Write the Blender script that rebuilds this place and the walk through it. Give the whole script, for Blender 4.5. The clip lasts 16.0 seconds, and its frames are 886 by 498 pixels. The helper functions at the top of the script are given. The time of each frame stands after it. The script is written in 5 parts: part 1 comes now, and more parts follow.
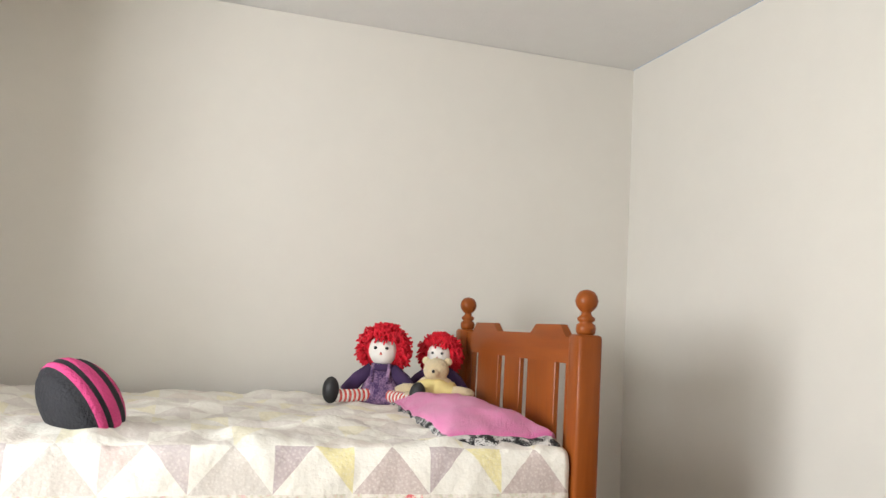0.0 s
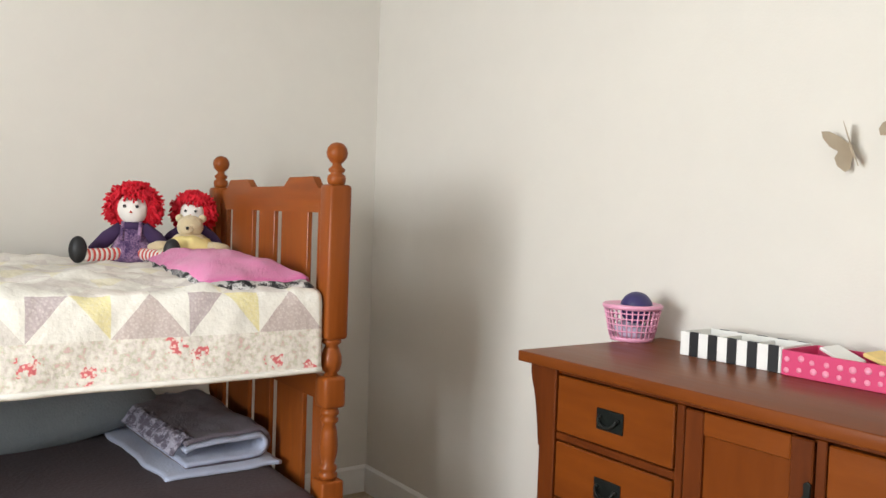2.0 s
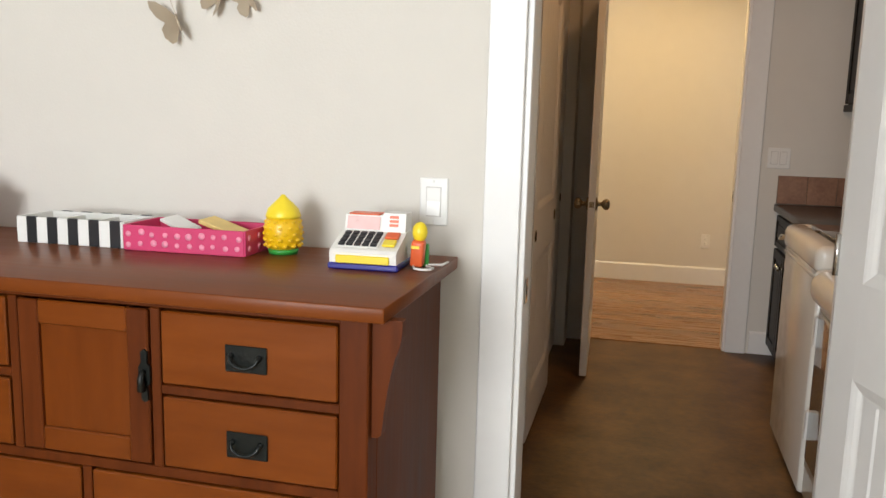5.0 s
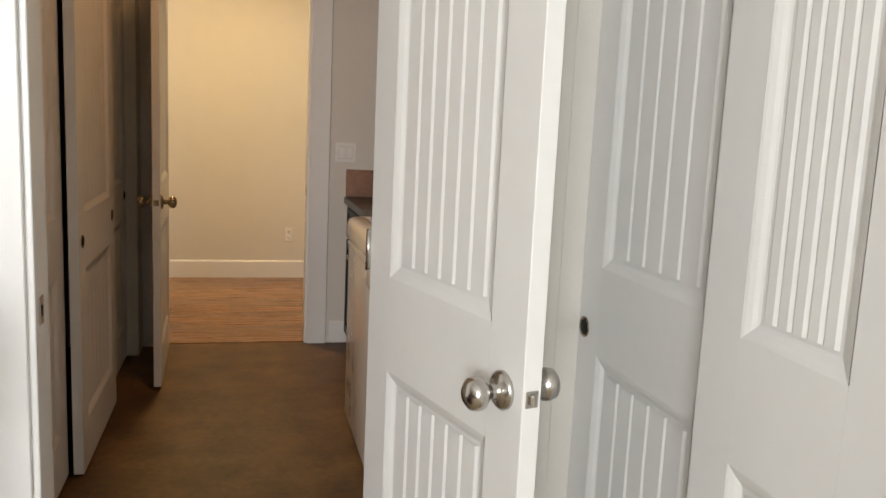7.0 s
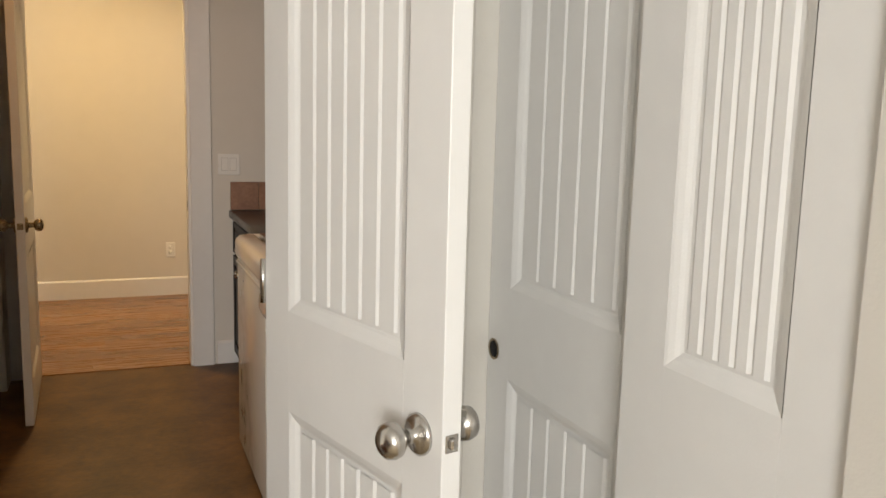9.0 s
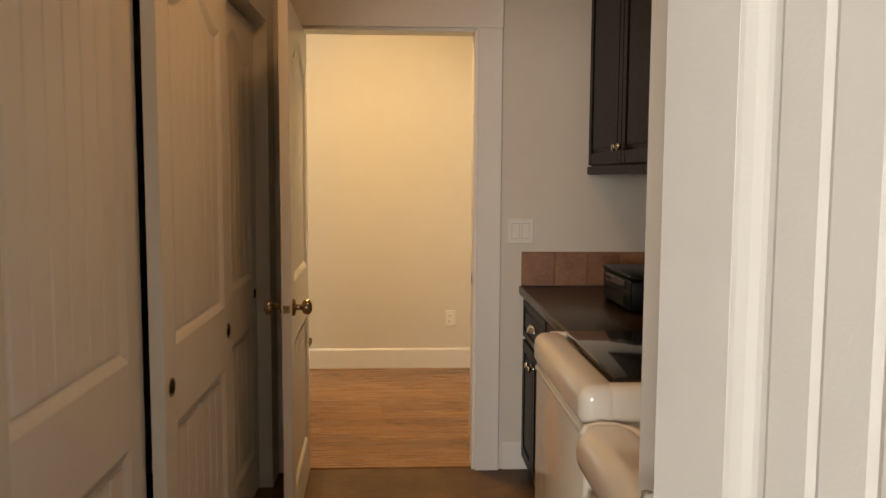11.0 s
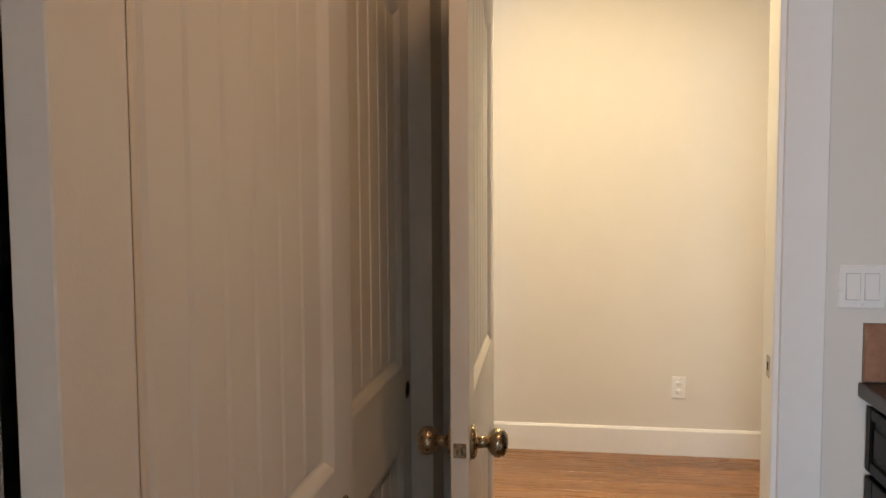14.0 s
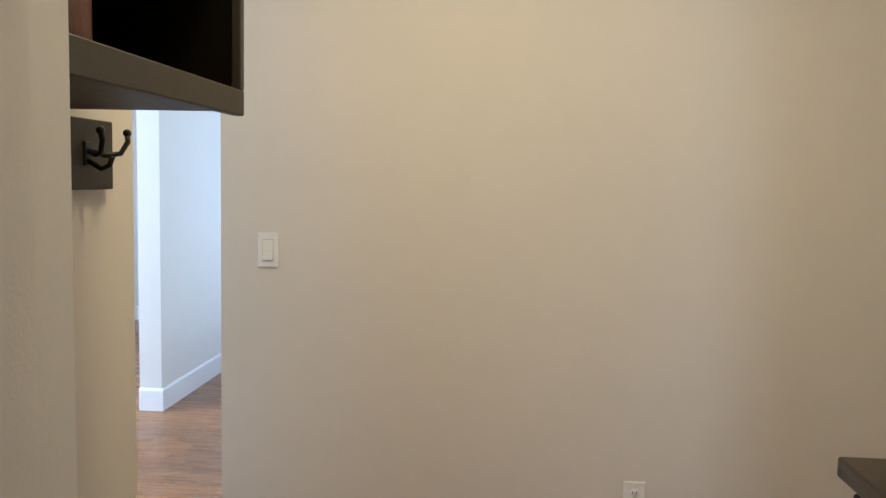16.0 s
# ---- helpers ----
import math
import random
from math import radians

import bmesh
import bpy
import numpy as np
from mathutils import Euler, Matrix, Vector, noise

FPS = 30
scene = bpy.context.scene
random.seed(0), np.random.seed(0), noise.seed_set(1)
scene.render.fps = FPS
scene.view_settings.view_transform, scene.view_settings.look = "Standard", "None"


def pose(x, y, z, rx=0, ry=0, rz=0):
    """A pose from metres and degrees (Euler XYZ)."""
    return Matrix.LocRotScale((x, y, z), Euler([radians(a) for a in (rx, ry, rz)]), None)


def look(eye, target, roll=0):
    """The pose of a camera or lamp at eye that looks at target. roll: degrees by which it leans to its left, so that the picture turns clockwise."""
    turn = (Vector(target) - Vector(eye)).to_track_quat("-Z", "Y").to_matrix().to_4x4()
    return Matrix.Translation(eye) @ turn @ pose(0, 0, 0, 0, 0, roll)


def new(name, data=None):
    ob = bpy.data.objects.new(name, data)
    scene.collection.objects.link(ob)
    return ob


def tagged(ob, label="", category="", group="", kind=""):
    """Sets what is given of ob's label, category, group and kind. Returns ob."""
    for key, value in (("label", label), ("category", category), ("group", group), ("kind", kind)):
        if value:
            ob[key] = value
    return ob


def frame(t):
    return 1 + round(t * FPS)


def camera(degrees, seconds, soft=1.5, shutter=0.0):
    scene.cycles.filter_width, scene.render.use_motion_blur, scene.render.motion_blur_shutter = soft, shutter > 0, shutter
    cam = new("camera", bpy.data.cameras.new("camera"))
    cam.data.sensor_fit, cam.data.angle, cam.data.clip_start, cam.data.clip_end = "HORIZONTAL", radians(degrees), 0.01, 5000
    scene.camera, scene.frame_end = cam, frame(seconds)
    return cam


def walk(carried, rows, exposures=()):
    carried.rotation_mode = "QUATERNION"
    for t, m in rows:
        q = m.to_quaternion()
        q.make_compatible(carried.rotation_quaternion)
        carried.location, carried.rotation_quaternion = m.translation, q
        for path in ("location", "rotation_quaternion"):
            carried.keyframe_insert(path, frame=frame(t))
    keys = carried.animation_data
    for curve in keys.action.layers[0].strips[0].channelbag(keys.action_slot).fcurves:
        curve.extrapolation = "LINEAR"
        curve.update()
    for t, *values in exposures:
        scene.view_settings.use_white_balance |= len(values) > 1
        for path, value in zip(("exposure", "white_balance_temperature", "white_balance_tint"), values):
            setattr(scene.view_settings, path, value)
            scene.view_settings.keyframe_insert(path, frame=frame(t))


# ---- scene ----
cam = camera(57.2, 16.0)

PATH = [
    (0, (-0.466, -1.925, 1.424), (-2.365, -1.328, 1.624), 3.2),
    (0.5, (-0.404, -2.028, 1.435), (-2.231, -1.224, 1.566), 2.6),
    (1, (-0.398, -2.024, 1.402), (-2.169, -1.098, 1.477), 2.3),
    (1.5, (-0.348, -2.015, 1.386), (-2.063, -0.985, 1.372), 2.1),
    (2, (-0.341, -1.978, 1.351), (-1.978, -0.831, 1.272), 2.0),
    (2.5, (-0.341, -1.949, 1.339), (-1.93, -0.745, 1.173), 1.4),
    (3, (-0.338, -1.944, 1.324), (-1.788, -0.589, 1.071), 1.6),
    (3.5, (-0.326, -1.936, 1.314), (-1.537, -0.372, 1.018), 1.8),
    (4, (-0.313, -1.919, 1.315), (-1.279, -0.196, 0.998), 1.9),
    (4.5, (-0.299, -1.904, 1.324), (-1.077, -0.089, 1.007), 1.3),
    (5, (-0.266, -1.875, 1.332), (-0.733, 0.043, 1.014), 1.5),
    (7.5, (-0.112, -1.737, 1.345), (0.555, 0.124, 1.045), 2.2),
    (8, (-0.121, -1.769, 1.354), (0.677, 0.037, 1.036), 1.8),
    (10.5, (-0.124, -1.022, 1.407), (0.214, 0.939, 1.2), 0.5),
    (11, (-0.088, -0.748, 1.412), (0.012, 1.242, 1.232), 0.3),
    (11.5, (-0.093, -0.536, 1.397), (-0.188, 1.455, 1.229), 0.3),
    (12, (-0.15, -0.321, 1.4), (-0.327, 1.664, 1.232), 0.2),
    (12.5, (-0.199, -0.096, 1.399), (-0.445, 1.883, 1.246), 0.1),
    (13, (-0.227, 0.15, 1.405), (-0.535, 2.121, 1.263), -0.0),
    (13.5, (-0.292, 0.402, 1.418), (-0.615, 2.371, 1.277), -0.1),
    (14, (-0.3, 0.683, 1.413), (-0.611, 2.654, 1.274), -0.3),
    (14.5, (-0.267, 1.048, 1.454), (-0.534, 3.022, 1.295), -0.1),
    (15, (-0.273, 1.547, 1.385), (-0.462, 3.528, 1.237), 0.2),
    (15.5, (-0.228, 1.943, 1.399), (-0.400, 3.927, 1.239), 0.9),
    (16, (-0.179, 2.384, 1.417), (-0.333, 4.371, 1.242), 1.2),
]
walk(cam, [(t, look(eye, target, roll)) for t, eye, target, roll in PATH],
     exposures=[(0, -0.08, 6550, 10), (3, -0.14, 6450, 9), (4, -0.22, 6350, 8), (5, -0.24, 6500, 10), (7.3, -0.26, 6650, 10), (8.2, -0.3, 6900, 10), (10.3, -0.16, 7200, 12), (11, -0.2, 7500, 12), (11.5, 0.02, 7600, 12), (12.5, 0.36, 6800, 12), (13.5, 0.33, 5800, 10), (14.5, 0.14, 5350, 8), (15, -0.04, 5050, 8), (15.5, -0.22, 4950, 8), (16, -0.48, 4950, 8)])

# ---- world and light ----
world = bpy.data.worlds.new("sky")
scene.world = world
world.use_nodes = True
wn = world.node_tree
sky = wn.nodes.new("ShaderNodeTexSky")
sky.sky_type, sky.sun_disc = "NISHITA", False
sky.sun_elevation, sky.sun_rotation = radians(40), radians(120)
wn.links.new(sky.outputs[0], wn.nodes["Background"].inputs[0])
wn.nodes["Background"].inputs[1].default_value = 0.12


def area_lamp(name, m, sx, sy, watts, colour):
    d = bpy.data.lights.new(name, "AREA")
    d.shape, d.size, d.size_y, d.energy, d.color = "RECTANGLE", sx, sy, watts, colour
    ob = new(name, d)
    ob.matrix_world = m
    return ob


DAY = (0.93, 0.97, 1.0)
# daylight in the bedroom window and in the hall windows, and the two ceiling lamps
area_lamp("bedroom_window_daylight", pose(-1.18, -4.26, 1.55, 90, 0, 0), 1.25, 1.25, 150, DAY)
area_lamp("hall_window_daylight", pose(-4.52, 5.9, 1.4, 0, -90, 0), 1.6, 1.8, 230, (0.86, 0.93, 1.0))
area_lamp("hall_end_window_daylight", pose(-1.04, 8.1, 1.4, 0, 90, 0), 1.8, 1.6, 24, (0.86, 0.93, 1.0))
area_lamp("laundry_lamp_light", pose(-0.05, 1.45, 2.645), 0.26, 0.26, 7.5, (1.0, 0.50, 0.18))
area_lamp("mudroom_lamp_light", pose(-0.3, 3.70, 2.645), 0.26, 0.26, 36, (1.0, 0.67, 0.28))

# ---- mesh building ----


class Mb:
    """Collects vertices and faces of one mesh."""

    def __init__(self):
        self.v, self.f, self.m, self.s, self.uv = [], [], [], [], {}

    def add(self, verts, faces, mi=0, smooth=False):
        k = len(self.v)
        self.v += [tuple(p) for p in verts]
        self.f += [tuple(k + i for i in f) for f in faces]
        self.m += [mi] * len(faces)
        self.s += [smooth] * len(faces)
        return k

    def box(self, x0, y0, z0, x1, y1, z1, b=0.0, mi=0, seg=1, m=None):
        if b <= 0:
            vs = [(x, y, z) for x in (x0, x1) for y in (y0, y1) for z in (z0, z1)]
            fs = [(0, 1, 3, 2), (4, 6, 7, 5), (0, 4, 5, 1), (2, 3, 7, 6), (0, 2, 6, 4), (1, 5, 7, 3)]
        else:
            bm = bmesh.new()
            bmesh.ops.create_cube(bm, size=1)
            for p in bm.verts:
                p.co = Vector(((x0 + x1) / 2 + p.co.x * (x1 - x0), (y0 + y1) / 2 + p.co.y * (y1 - y0), (z0 + z1) / 2 + p.co.z * (z1 - z0)))
            b = min(b, 0.45 * min(abs(x1 - x0), abs(y1 - y0), abs(z1 - z0)))
            bmesh.ops.bevel(bm, geom=list(bm.edges), offset=b, segments=seg, profile=0.5, affect="EDGES")
            bm.verts.index_update()
            vs = [p.co.copy() for p in bm.verts]
            fs = [tuple(p.index for p in f.verts) for f in bm.faces]
            bm.free()
        if m is not None:
            vs = [m @ Vector(p) for p in vs]
        self.add(vs, fs, mi, b > 0 and seg > 1)
        return self

    def prism(self, pts, a0, a1, axis="y", mi=0, m=None):
        """Polygon pts (two coordinates) extruded from a0 to a1 along axis."""
        n = len(pts)

        def place(p, a):
            if axis == "y":
                return (p[0], a, p[1])
            if axis == "x":
                return (a, p[0], p[1])
            return (p[0], p[1], a)
        vs = [place(p, a0) for p in pts] + [place(p, a1) for p in pts]
        if m is not None:
            vs = [m @ Vector(p) for p in vs]
        self.add(vs, [tuple(range(n)), tuple(range(2 * n - 1, n - 1, -1))] + [(i, (i + 1) % n, n + (i + 1) % n, n + i) for i in range(n)], mi)
        return self

    def lathe(self, prof, c=(0, 0, 0), axis="z", n=20, mi=0, m=None, sq=None):
        """Profile of (radius, height) turned round axis through c."""
        vs = []
        for r, h in prof:
            for i in range(n):
                a = 2 * math.pi * i / n
                p = (r * math.cos(a), r * math.sin(a), h)
                if axis == "x":
                    p = (p[2], p[0], p[1])
                elif axis == "y":
                    p = (p[0], p[2], p[1])
                vs.append(Vector(p) + Vector(c))
        if m is not None:
            vs = [m @ p for p in vs]
        fs = [(j * n + i, j * n + (i + 1) % n, (j + 1) * n + (i + 1) % n, (j + 1) * n + i) for j in range(len(prof) - 1) for i in range(n)]
        fs += [tuple(range(n - 1, -1, -1)), tuple((len(prof) - 1) * n + i for i in range(n))]
        self.add(vs, fs, mi, True)
        return self

    def ball(self, c, rx, ry=None, rz=None, n=14, mi=0, m=None, bumps=0.0, freq=30):
        ry, rz = ry or rx, rz or rx
        vs, fs = [], []
        for j in range(n + 1):
            th = math.pi * j / n
            for i in range(2 * n):
                a = math.pi * i / n
                d = Vector((math.sin(th) * math.cos(a), math.sin(th) * math.sin(a), math.cos(th)))
                k = 1 + bumps * noise.noise((Vector(c) + Vector((d.x * rx, d.y * ry, d.z * rz))) * freq)
                p = Vector(c) + Vector((d.x * rx, d.y * ry, d.z * rz)) * k
                vs.append(m @ p if m is not None else p)
        for j in range(n):
            for i in range(2 * n):
                fs.append((j * 2 * n + i, (j + 1) * 2 * n + i, (j + 1) * 2 * n + (i + 1) % (2 * n), j * 2 * n + (i + 1) % (2 * n)))
        self.add(vs, fs, mi, True)
        return self

    def tube(self, pts, r, n=8, mi=0, r2=None):
        pts = [Vector(p) for p in pts]
        vs, fs = [], []
        for k, p in enumerate(pts):
            d = (pts[min(k + 1, len(pts) - 1)] - pts[max(k - 1, 0)]).normalized()
            u = d.orthogonal().normalized() if k == 0 else (u - d * u.dot(d)).normalized()
            w = d.cross(u)
            rr = r if r2 is None else r + (r2 - r) * k / (len(pts) - 1)
            vs += [p + (u * math.cos(2 * math.pi * i / n) + w * math.sin(2 * math.pi * i / n)) * rr for i in range(n)]
        for k in range(len(pts) - 1):
            fs += [(k * n + i, k * n + (i + 1) % n, (k + 1) * n + (i + 1) % n, (k + 1) * n + i) for i in range(n)]
        fs += [tuple(range(n - 1, -1, -1)), tuple((len(pts) - 1) * n + i for i in range(n))]
        self.add(vs, fs, mi, True)
        return self

    def sheet(self, fn, nu, nv, thick=0.0, mi=0, uvfn=None):
        """Grid of fn(u, v), u and v from 0 to 1, closed to a slab of that thickness along its normal."""
        g = [[Vector(fn(i / nu, j / nv)) for j in range(nv + 1)] for i in range(nu + 1)]
        nrm = [[None] * (nv + 1) for _ in range(nu + 1)]
        for i in range(nu + 1):
            for j in range(nv + 1):
                du = g[min(i + 1, nu)][j] - g[max(i - 1, 0)][j]
                dv = g[i][min(j + 1, nv)] - g[i][max(j - 1, 0)]
                nrm[i][j] = du.cross(dv).normalized()
        w = nv + 1
        top = [g[i][j] for i in range(nu + 1) for j in range(w)]
        fs = [(i * w + j, (i + 1) * w + j, (i + 1) * w + j + 1, i * w + j + 1) for i in range(nu) for j in range(nv)]
        if thick:
            o = len(top)
            top += [g[i][j] - nrm[i][j] * thick for i in range(nu + 1) for j in range(w)]
            fs += [tuple(o + q for q in reversed(f)) for f in fs]
            rim = [(i, 0) for i in range(nu)] + [(nu, j) for j in range(nv)] + [(i, nv) for i in range(nu, 0, -1)] + [(0, j) for j in range(nv, 0, -1)]
            ids = [i * w + j for i, j in rim]
            fs += [(ids[k], ids[(k + 1) % len(ids)], o + ids[(k + 1) % len(ids)], o + ids[k]) for k in range(len(ids))]
        k = self.add(top, fs, mi, True)
        if uvfn:
            for i in range(nu + 1):
                for j in range(w):
                    self.uv[k + i * w + j] = uvfn(i / nu, j / nv)
                    if thick:
                        self.uv[k + (nu + 1) * w + i * w + j] = uvfn(i / nu, j / nv)
        return self

    def mesh(self, name, mats):
        me = bpy.data.meshes.new(name)
        me.from_pydata(self.v, [], self.f)
        for mt in mats if isinstance(mats, (list, tuple)) else [mats]:
            me.materials.append(mt)
        me.polygons.foreach_set("material_index", self.m)
        me.polygons.foreach_set("use_smooth", self.s)
        if self.uv:
            lay = me.uv_layers.new(name="UVMap")
            for lp in me.loops:
                lay.data[lp.index].uv = self.uv.get(lp.vertex_index, (0, 0))
        bm = bmesh.new()
        bm.from_mesh(me)
        bmesh.ops.recalc_face_normals(bm, faces=bm.faces)
        bm.to_mesh(me)
        bm.free()
        return me


def part(name, mb, mats, parent=None, label="", at=None):
    ob = new(name, mb.mesh(name, mats))
    if parent is not None:
        ob.parent = parent
    if at is not None:
        ob.matrix_basis = at
    if label:
        tagged(ob, label)
    return ob


def thing(name, label, category, m=None, group="", kind=""):
    ob = new(name)
    ob.empty_display_size = 0.1
    if m is not None:
        ob.matrix_basis = m
    return tagged(ob, label, category, group, kind)


# ---- materials ----


def mat(name, col, rough=0.5, metal=0.0, spec=0.5, var=0.08, scale=6.0, bump=0.05, bscale=120.0, coat=0.0, stretch=(1, 1, 1), dark=None, spread=(0.35, 0.65), island=0.0, sheen=0.0, rvar=0.08):
    """Two scales of noise in the colour and roughness, and a fine relief."""
    mt = bpy.data.materials.new(name)
    mt.use_nodes = True
    nt = mt.node_tree
    N, L = nt.nodes, nt.links
    b = N["Principled BSDF"]
    b.inputs["Metallic"].default_value = metal
    b.inputs["Specular IOR Level"].default_value = spec
    b.inputs["Coat Weight"].default_value = coat
    b.inputs["Coat Roughness"].default_value = 0.15
    b.inputs["Sheen Weight"].default_value = sheen
    tc = N.new("ShaderNodeTexCoord")
    mp = N.new("ShaderNodeMapping")
    mp.inputs["Scale"].default_value = stretch
    L.new(tc.outputs["Object"], mp.inputs["Vector"])
    info = N.new("ShaderNodeObjectInfo")
    off = N.new("ShaderNodeVectorMath")
    off.operation = "MULTIPLY_ADD"
    cmb = N.new("ShaderNodeCombineXYZ")
    for i in range(3):
        L.new(info.outputs["Random"], cmb.inputs[i])
    off.inputs[1].default_value = (7.3, 5.1, 3.7)
    L.new(cmb.outputs[0], off.inputs[0])
    L.new(mp.outputs[0], off.inputs[2])
    n1, n2 = N.new("ShaderNodeTexNoise"), N.new("ShaderNodeTexNoise")
    n1.inputs["Scale"].default_value, n1.inputs["Detail"].default_value = scale, 5
    n2.inputs["Scale"].default_value, n2.inputs["Detail"].default_value = scale * 7, 4
    for n in (n1, n2):
        L.new(off.outputs[0], n.inputs["Vector"])
    mx = N.new("ShaderNodeMix")
    mx.inputs[0].default_value = 0.4
    L.new(n1.outputs[0], mx.inputs[2])
    L.new(n2.outputs[0], mx.inputs[3])
    rp = N.new("ShaderNodeValToRGB")
    c1 = dark or tuple(c * (1 - var) for c in col)
    c2 = tuple(min(1, c * (1 + var)) for c in col) if dark is None else col
    rp.color_ramp.elements[0].position, rp.color_ramp.elements[1].position = spread
    rp.color_ramp.elements[0].color, rp.color_ramp.elements[1].color = (*c1, 1), (*c2, 1)
    L.new(mx.outputs[0], rp.inputs[0])
    out = rp.outputs[0]
    if island:
        hs = N.new("ShaderNodeHueSaturation")
        mr = N.new("ShaderNodeMapRange")
        mr.inputs["To Min"].default_value, mr.inputs["To Max"].default_value = 1 - island, 1 + island
        L.new(info.outputs["Random"], mr.inputs["Value"])
        L.new(mr.outputs[0], hs.inputs["Value"])
        L.new(out, hs.inputs["Color"])
        out = hs.outputs[0]
    L.new(out, b.inputs["Base Color"])
    mr2 = N.new("ShaderNodeMapRange")
    mr2.inputs["To Min"].default_value, mr2.inputs["To Max"].default_value = max(0.02, rough - rvar), min(1, rough + rvar)
    L.new(n2.outputs[0], mr2.inputs["Value"])
    L.new(mr2.outputs[0], b.inputs["Roughness"])
    if bump:
        n3 = N.new("ShaderNodeTexNoise")
        n3.inputs["Scale"].default_value, n3.inputs["Detail"].default_value = bscale, 3
        L.new(off.outputs[0], n3.inputs["Vector"])
        bp = N.new("ShaderNodeBump")
        bp.inputs["Strength"].default_value, bp.inputs["Distance"].default_value = bump, 0.01
        L.new(n3.outputs[0], bp.inputs["Height"])
        L.new(bp.outputs[0], b.inputs["Normal"])
    return mt


WALL = mat("greige_wall_paint", (0.70, 0.668, 0.61), 0.75, var=0.02, scale=1.5, bump=0.06, bscale=160)
CEIL = mat("ceiling_paint", (0.74, 0.73, 0.71), 0.85, var=0.02, scale=2, bump=0.2, bscale=90)
WHITE = mat("white_trim_paint", (0.80, 0.79, 0.77), 0.38, var=0.02, scale=4, bump=0.03, bscale=200)
DOORW = mat("white_door_paint", (0.80, 0.79, 0.77), 0.36, var=0.02, scale=3, bump=0.04, bscale=260)
CARPET = mat("beige_carpet", (0.54, 0.42, 0.27), 0.95, var=0.2, scale=5, bump=0.9, bscale=260, dark=(0.37, 0.28, 0.165), sheen=0.2)
VINYL = mat("brown_mottled_vinyl", (0.165, 0.084, 0.030), 0.46, spec=0.3, scale=4.5, bump=0.12, bscale=70, dark=(0.058, 0.029, 0.011), spread=(0.36, 0.64))
LAMIN = mat("wood_laminate_plank", (0.30, 0.138, 0.044), 0.28, coat=0.04, scale=1.5, stretch=(0.3, 6.0, 1), bump=0.05, bscale=40, dark=(0.175, 0.074, 0.022), spread=(0.25, 0.75), island=0.18)
SUB = mat("floor_joint_dark", (0.06, 0.035, 0.02), 0.8)
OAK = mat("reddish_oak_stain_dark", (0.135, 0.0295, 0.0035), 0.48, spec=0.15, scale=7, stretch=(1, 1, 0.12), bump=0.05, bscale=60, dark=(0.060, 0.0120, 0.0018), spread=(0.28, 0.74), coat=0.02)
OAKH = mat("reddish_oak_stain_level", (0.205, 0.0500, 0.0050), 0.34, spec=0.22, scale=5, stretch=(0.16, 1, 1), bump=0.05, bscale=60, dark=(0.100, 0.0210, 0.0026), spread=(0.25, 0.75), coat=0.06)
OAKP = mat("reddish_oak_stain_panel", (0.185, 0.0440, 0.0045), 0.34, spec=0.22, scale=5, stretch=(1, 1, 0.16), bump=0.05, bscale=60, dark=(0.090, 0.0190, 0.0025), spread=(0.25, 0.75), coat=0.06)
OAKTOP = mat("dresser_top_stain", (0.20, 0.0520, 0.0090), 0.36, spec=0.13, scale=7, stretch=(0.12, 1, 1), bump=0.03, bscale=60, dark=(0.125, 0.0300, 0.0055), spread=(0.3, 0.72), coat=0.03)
PINE = mat("honey_pine_varnish", (0.30, 0.080, 0.014), 0.38, spec=0.15, scale=8, stretch=(1, 1, 0.1), bump=0.04, bscale=60, dark=(0.19, 0.044, 0.007), spread=(0.3, 0.72), coat=0.1)
PINEH = mat("honey_pine_varnish_level", (0.30, 0.080, 0.014), 0.38, spec=0.15, scale=8, stretch=(0.1, 1, 1), bump=0.04, bscale=60, dark=(0.19, 0.044, 0.007), spread=(0.3, 0.72), coat=0.1)
IRON = mat("black_iron", (0.006, 0.008, 0.007), 0.34, 0.0, spec=0.35, var=0.3, scale=30, bump=0.1)
NICKEL = mat("satin_nickel", (0.55, 0.53, 0.50), 0.24, 1.0, var=0.04, scale=20, bump=0.0)
BRASS = mat("aged_nickel", (0.36, 0.29, 0.20), 0.28, 1.0, var=0.08, scale=20, bump=0.0)
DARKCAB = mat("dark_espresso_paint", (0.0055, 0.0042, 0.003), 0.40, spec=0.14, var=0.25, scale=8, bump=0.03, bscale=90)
GRANITE = mat("dark_brown_counter", (0.022, 0.012, 0.0065), 0.26, spec=0.18, scale=60, var=0.4, bump=0.0)
TILE = mat("terracotta_slate_tile", (0.32, 0.165, 0.095), 0.45, scale=9, bump=0.12, bscale=50, dark=(0.20, 0.095, 0.052), island=0.22)
GROUT = mat("grout", (0.22, 0.17, 0.13), 0.9)
ENAMEL = mat("white_enamel", (0.80, 0.77, 0.70), 0.16, var=0.01, scale=2, bump=0.0, coat=0.4)
GLASSB = mat("black_glass", (0.006, 0.006, 0.007), 0.05, var=0.1, bump=0.0, coat=0.5, rvar=0.01)
BLACKP = mat("black_plastic", (0.006, 0.006, 0.0065), 0.38, spec=0.15, var=0.2, scale=20, bump=0.03)
PLATE = mat("white_plastic", (0.82, 0.81, 0.78), 0.3, var=0.01, bump=0.0)
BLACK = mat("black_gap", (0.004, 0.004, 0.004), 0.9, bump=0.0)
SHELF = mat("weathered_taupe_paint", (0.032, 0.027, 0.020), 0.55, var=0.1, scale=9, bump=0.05)

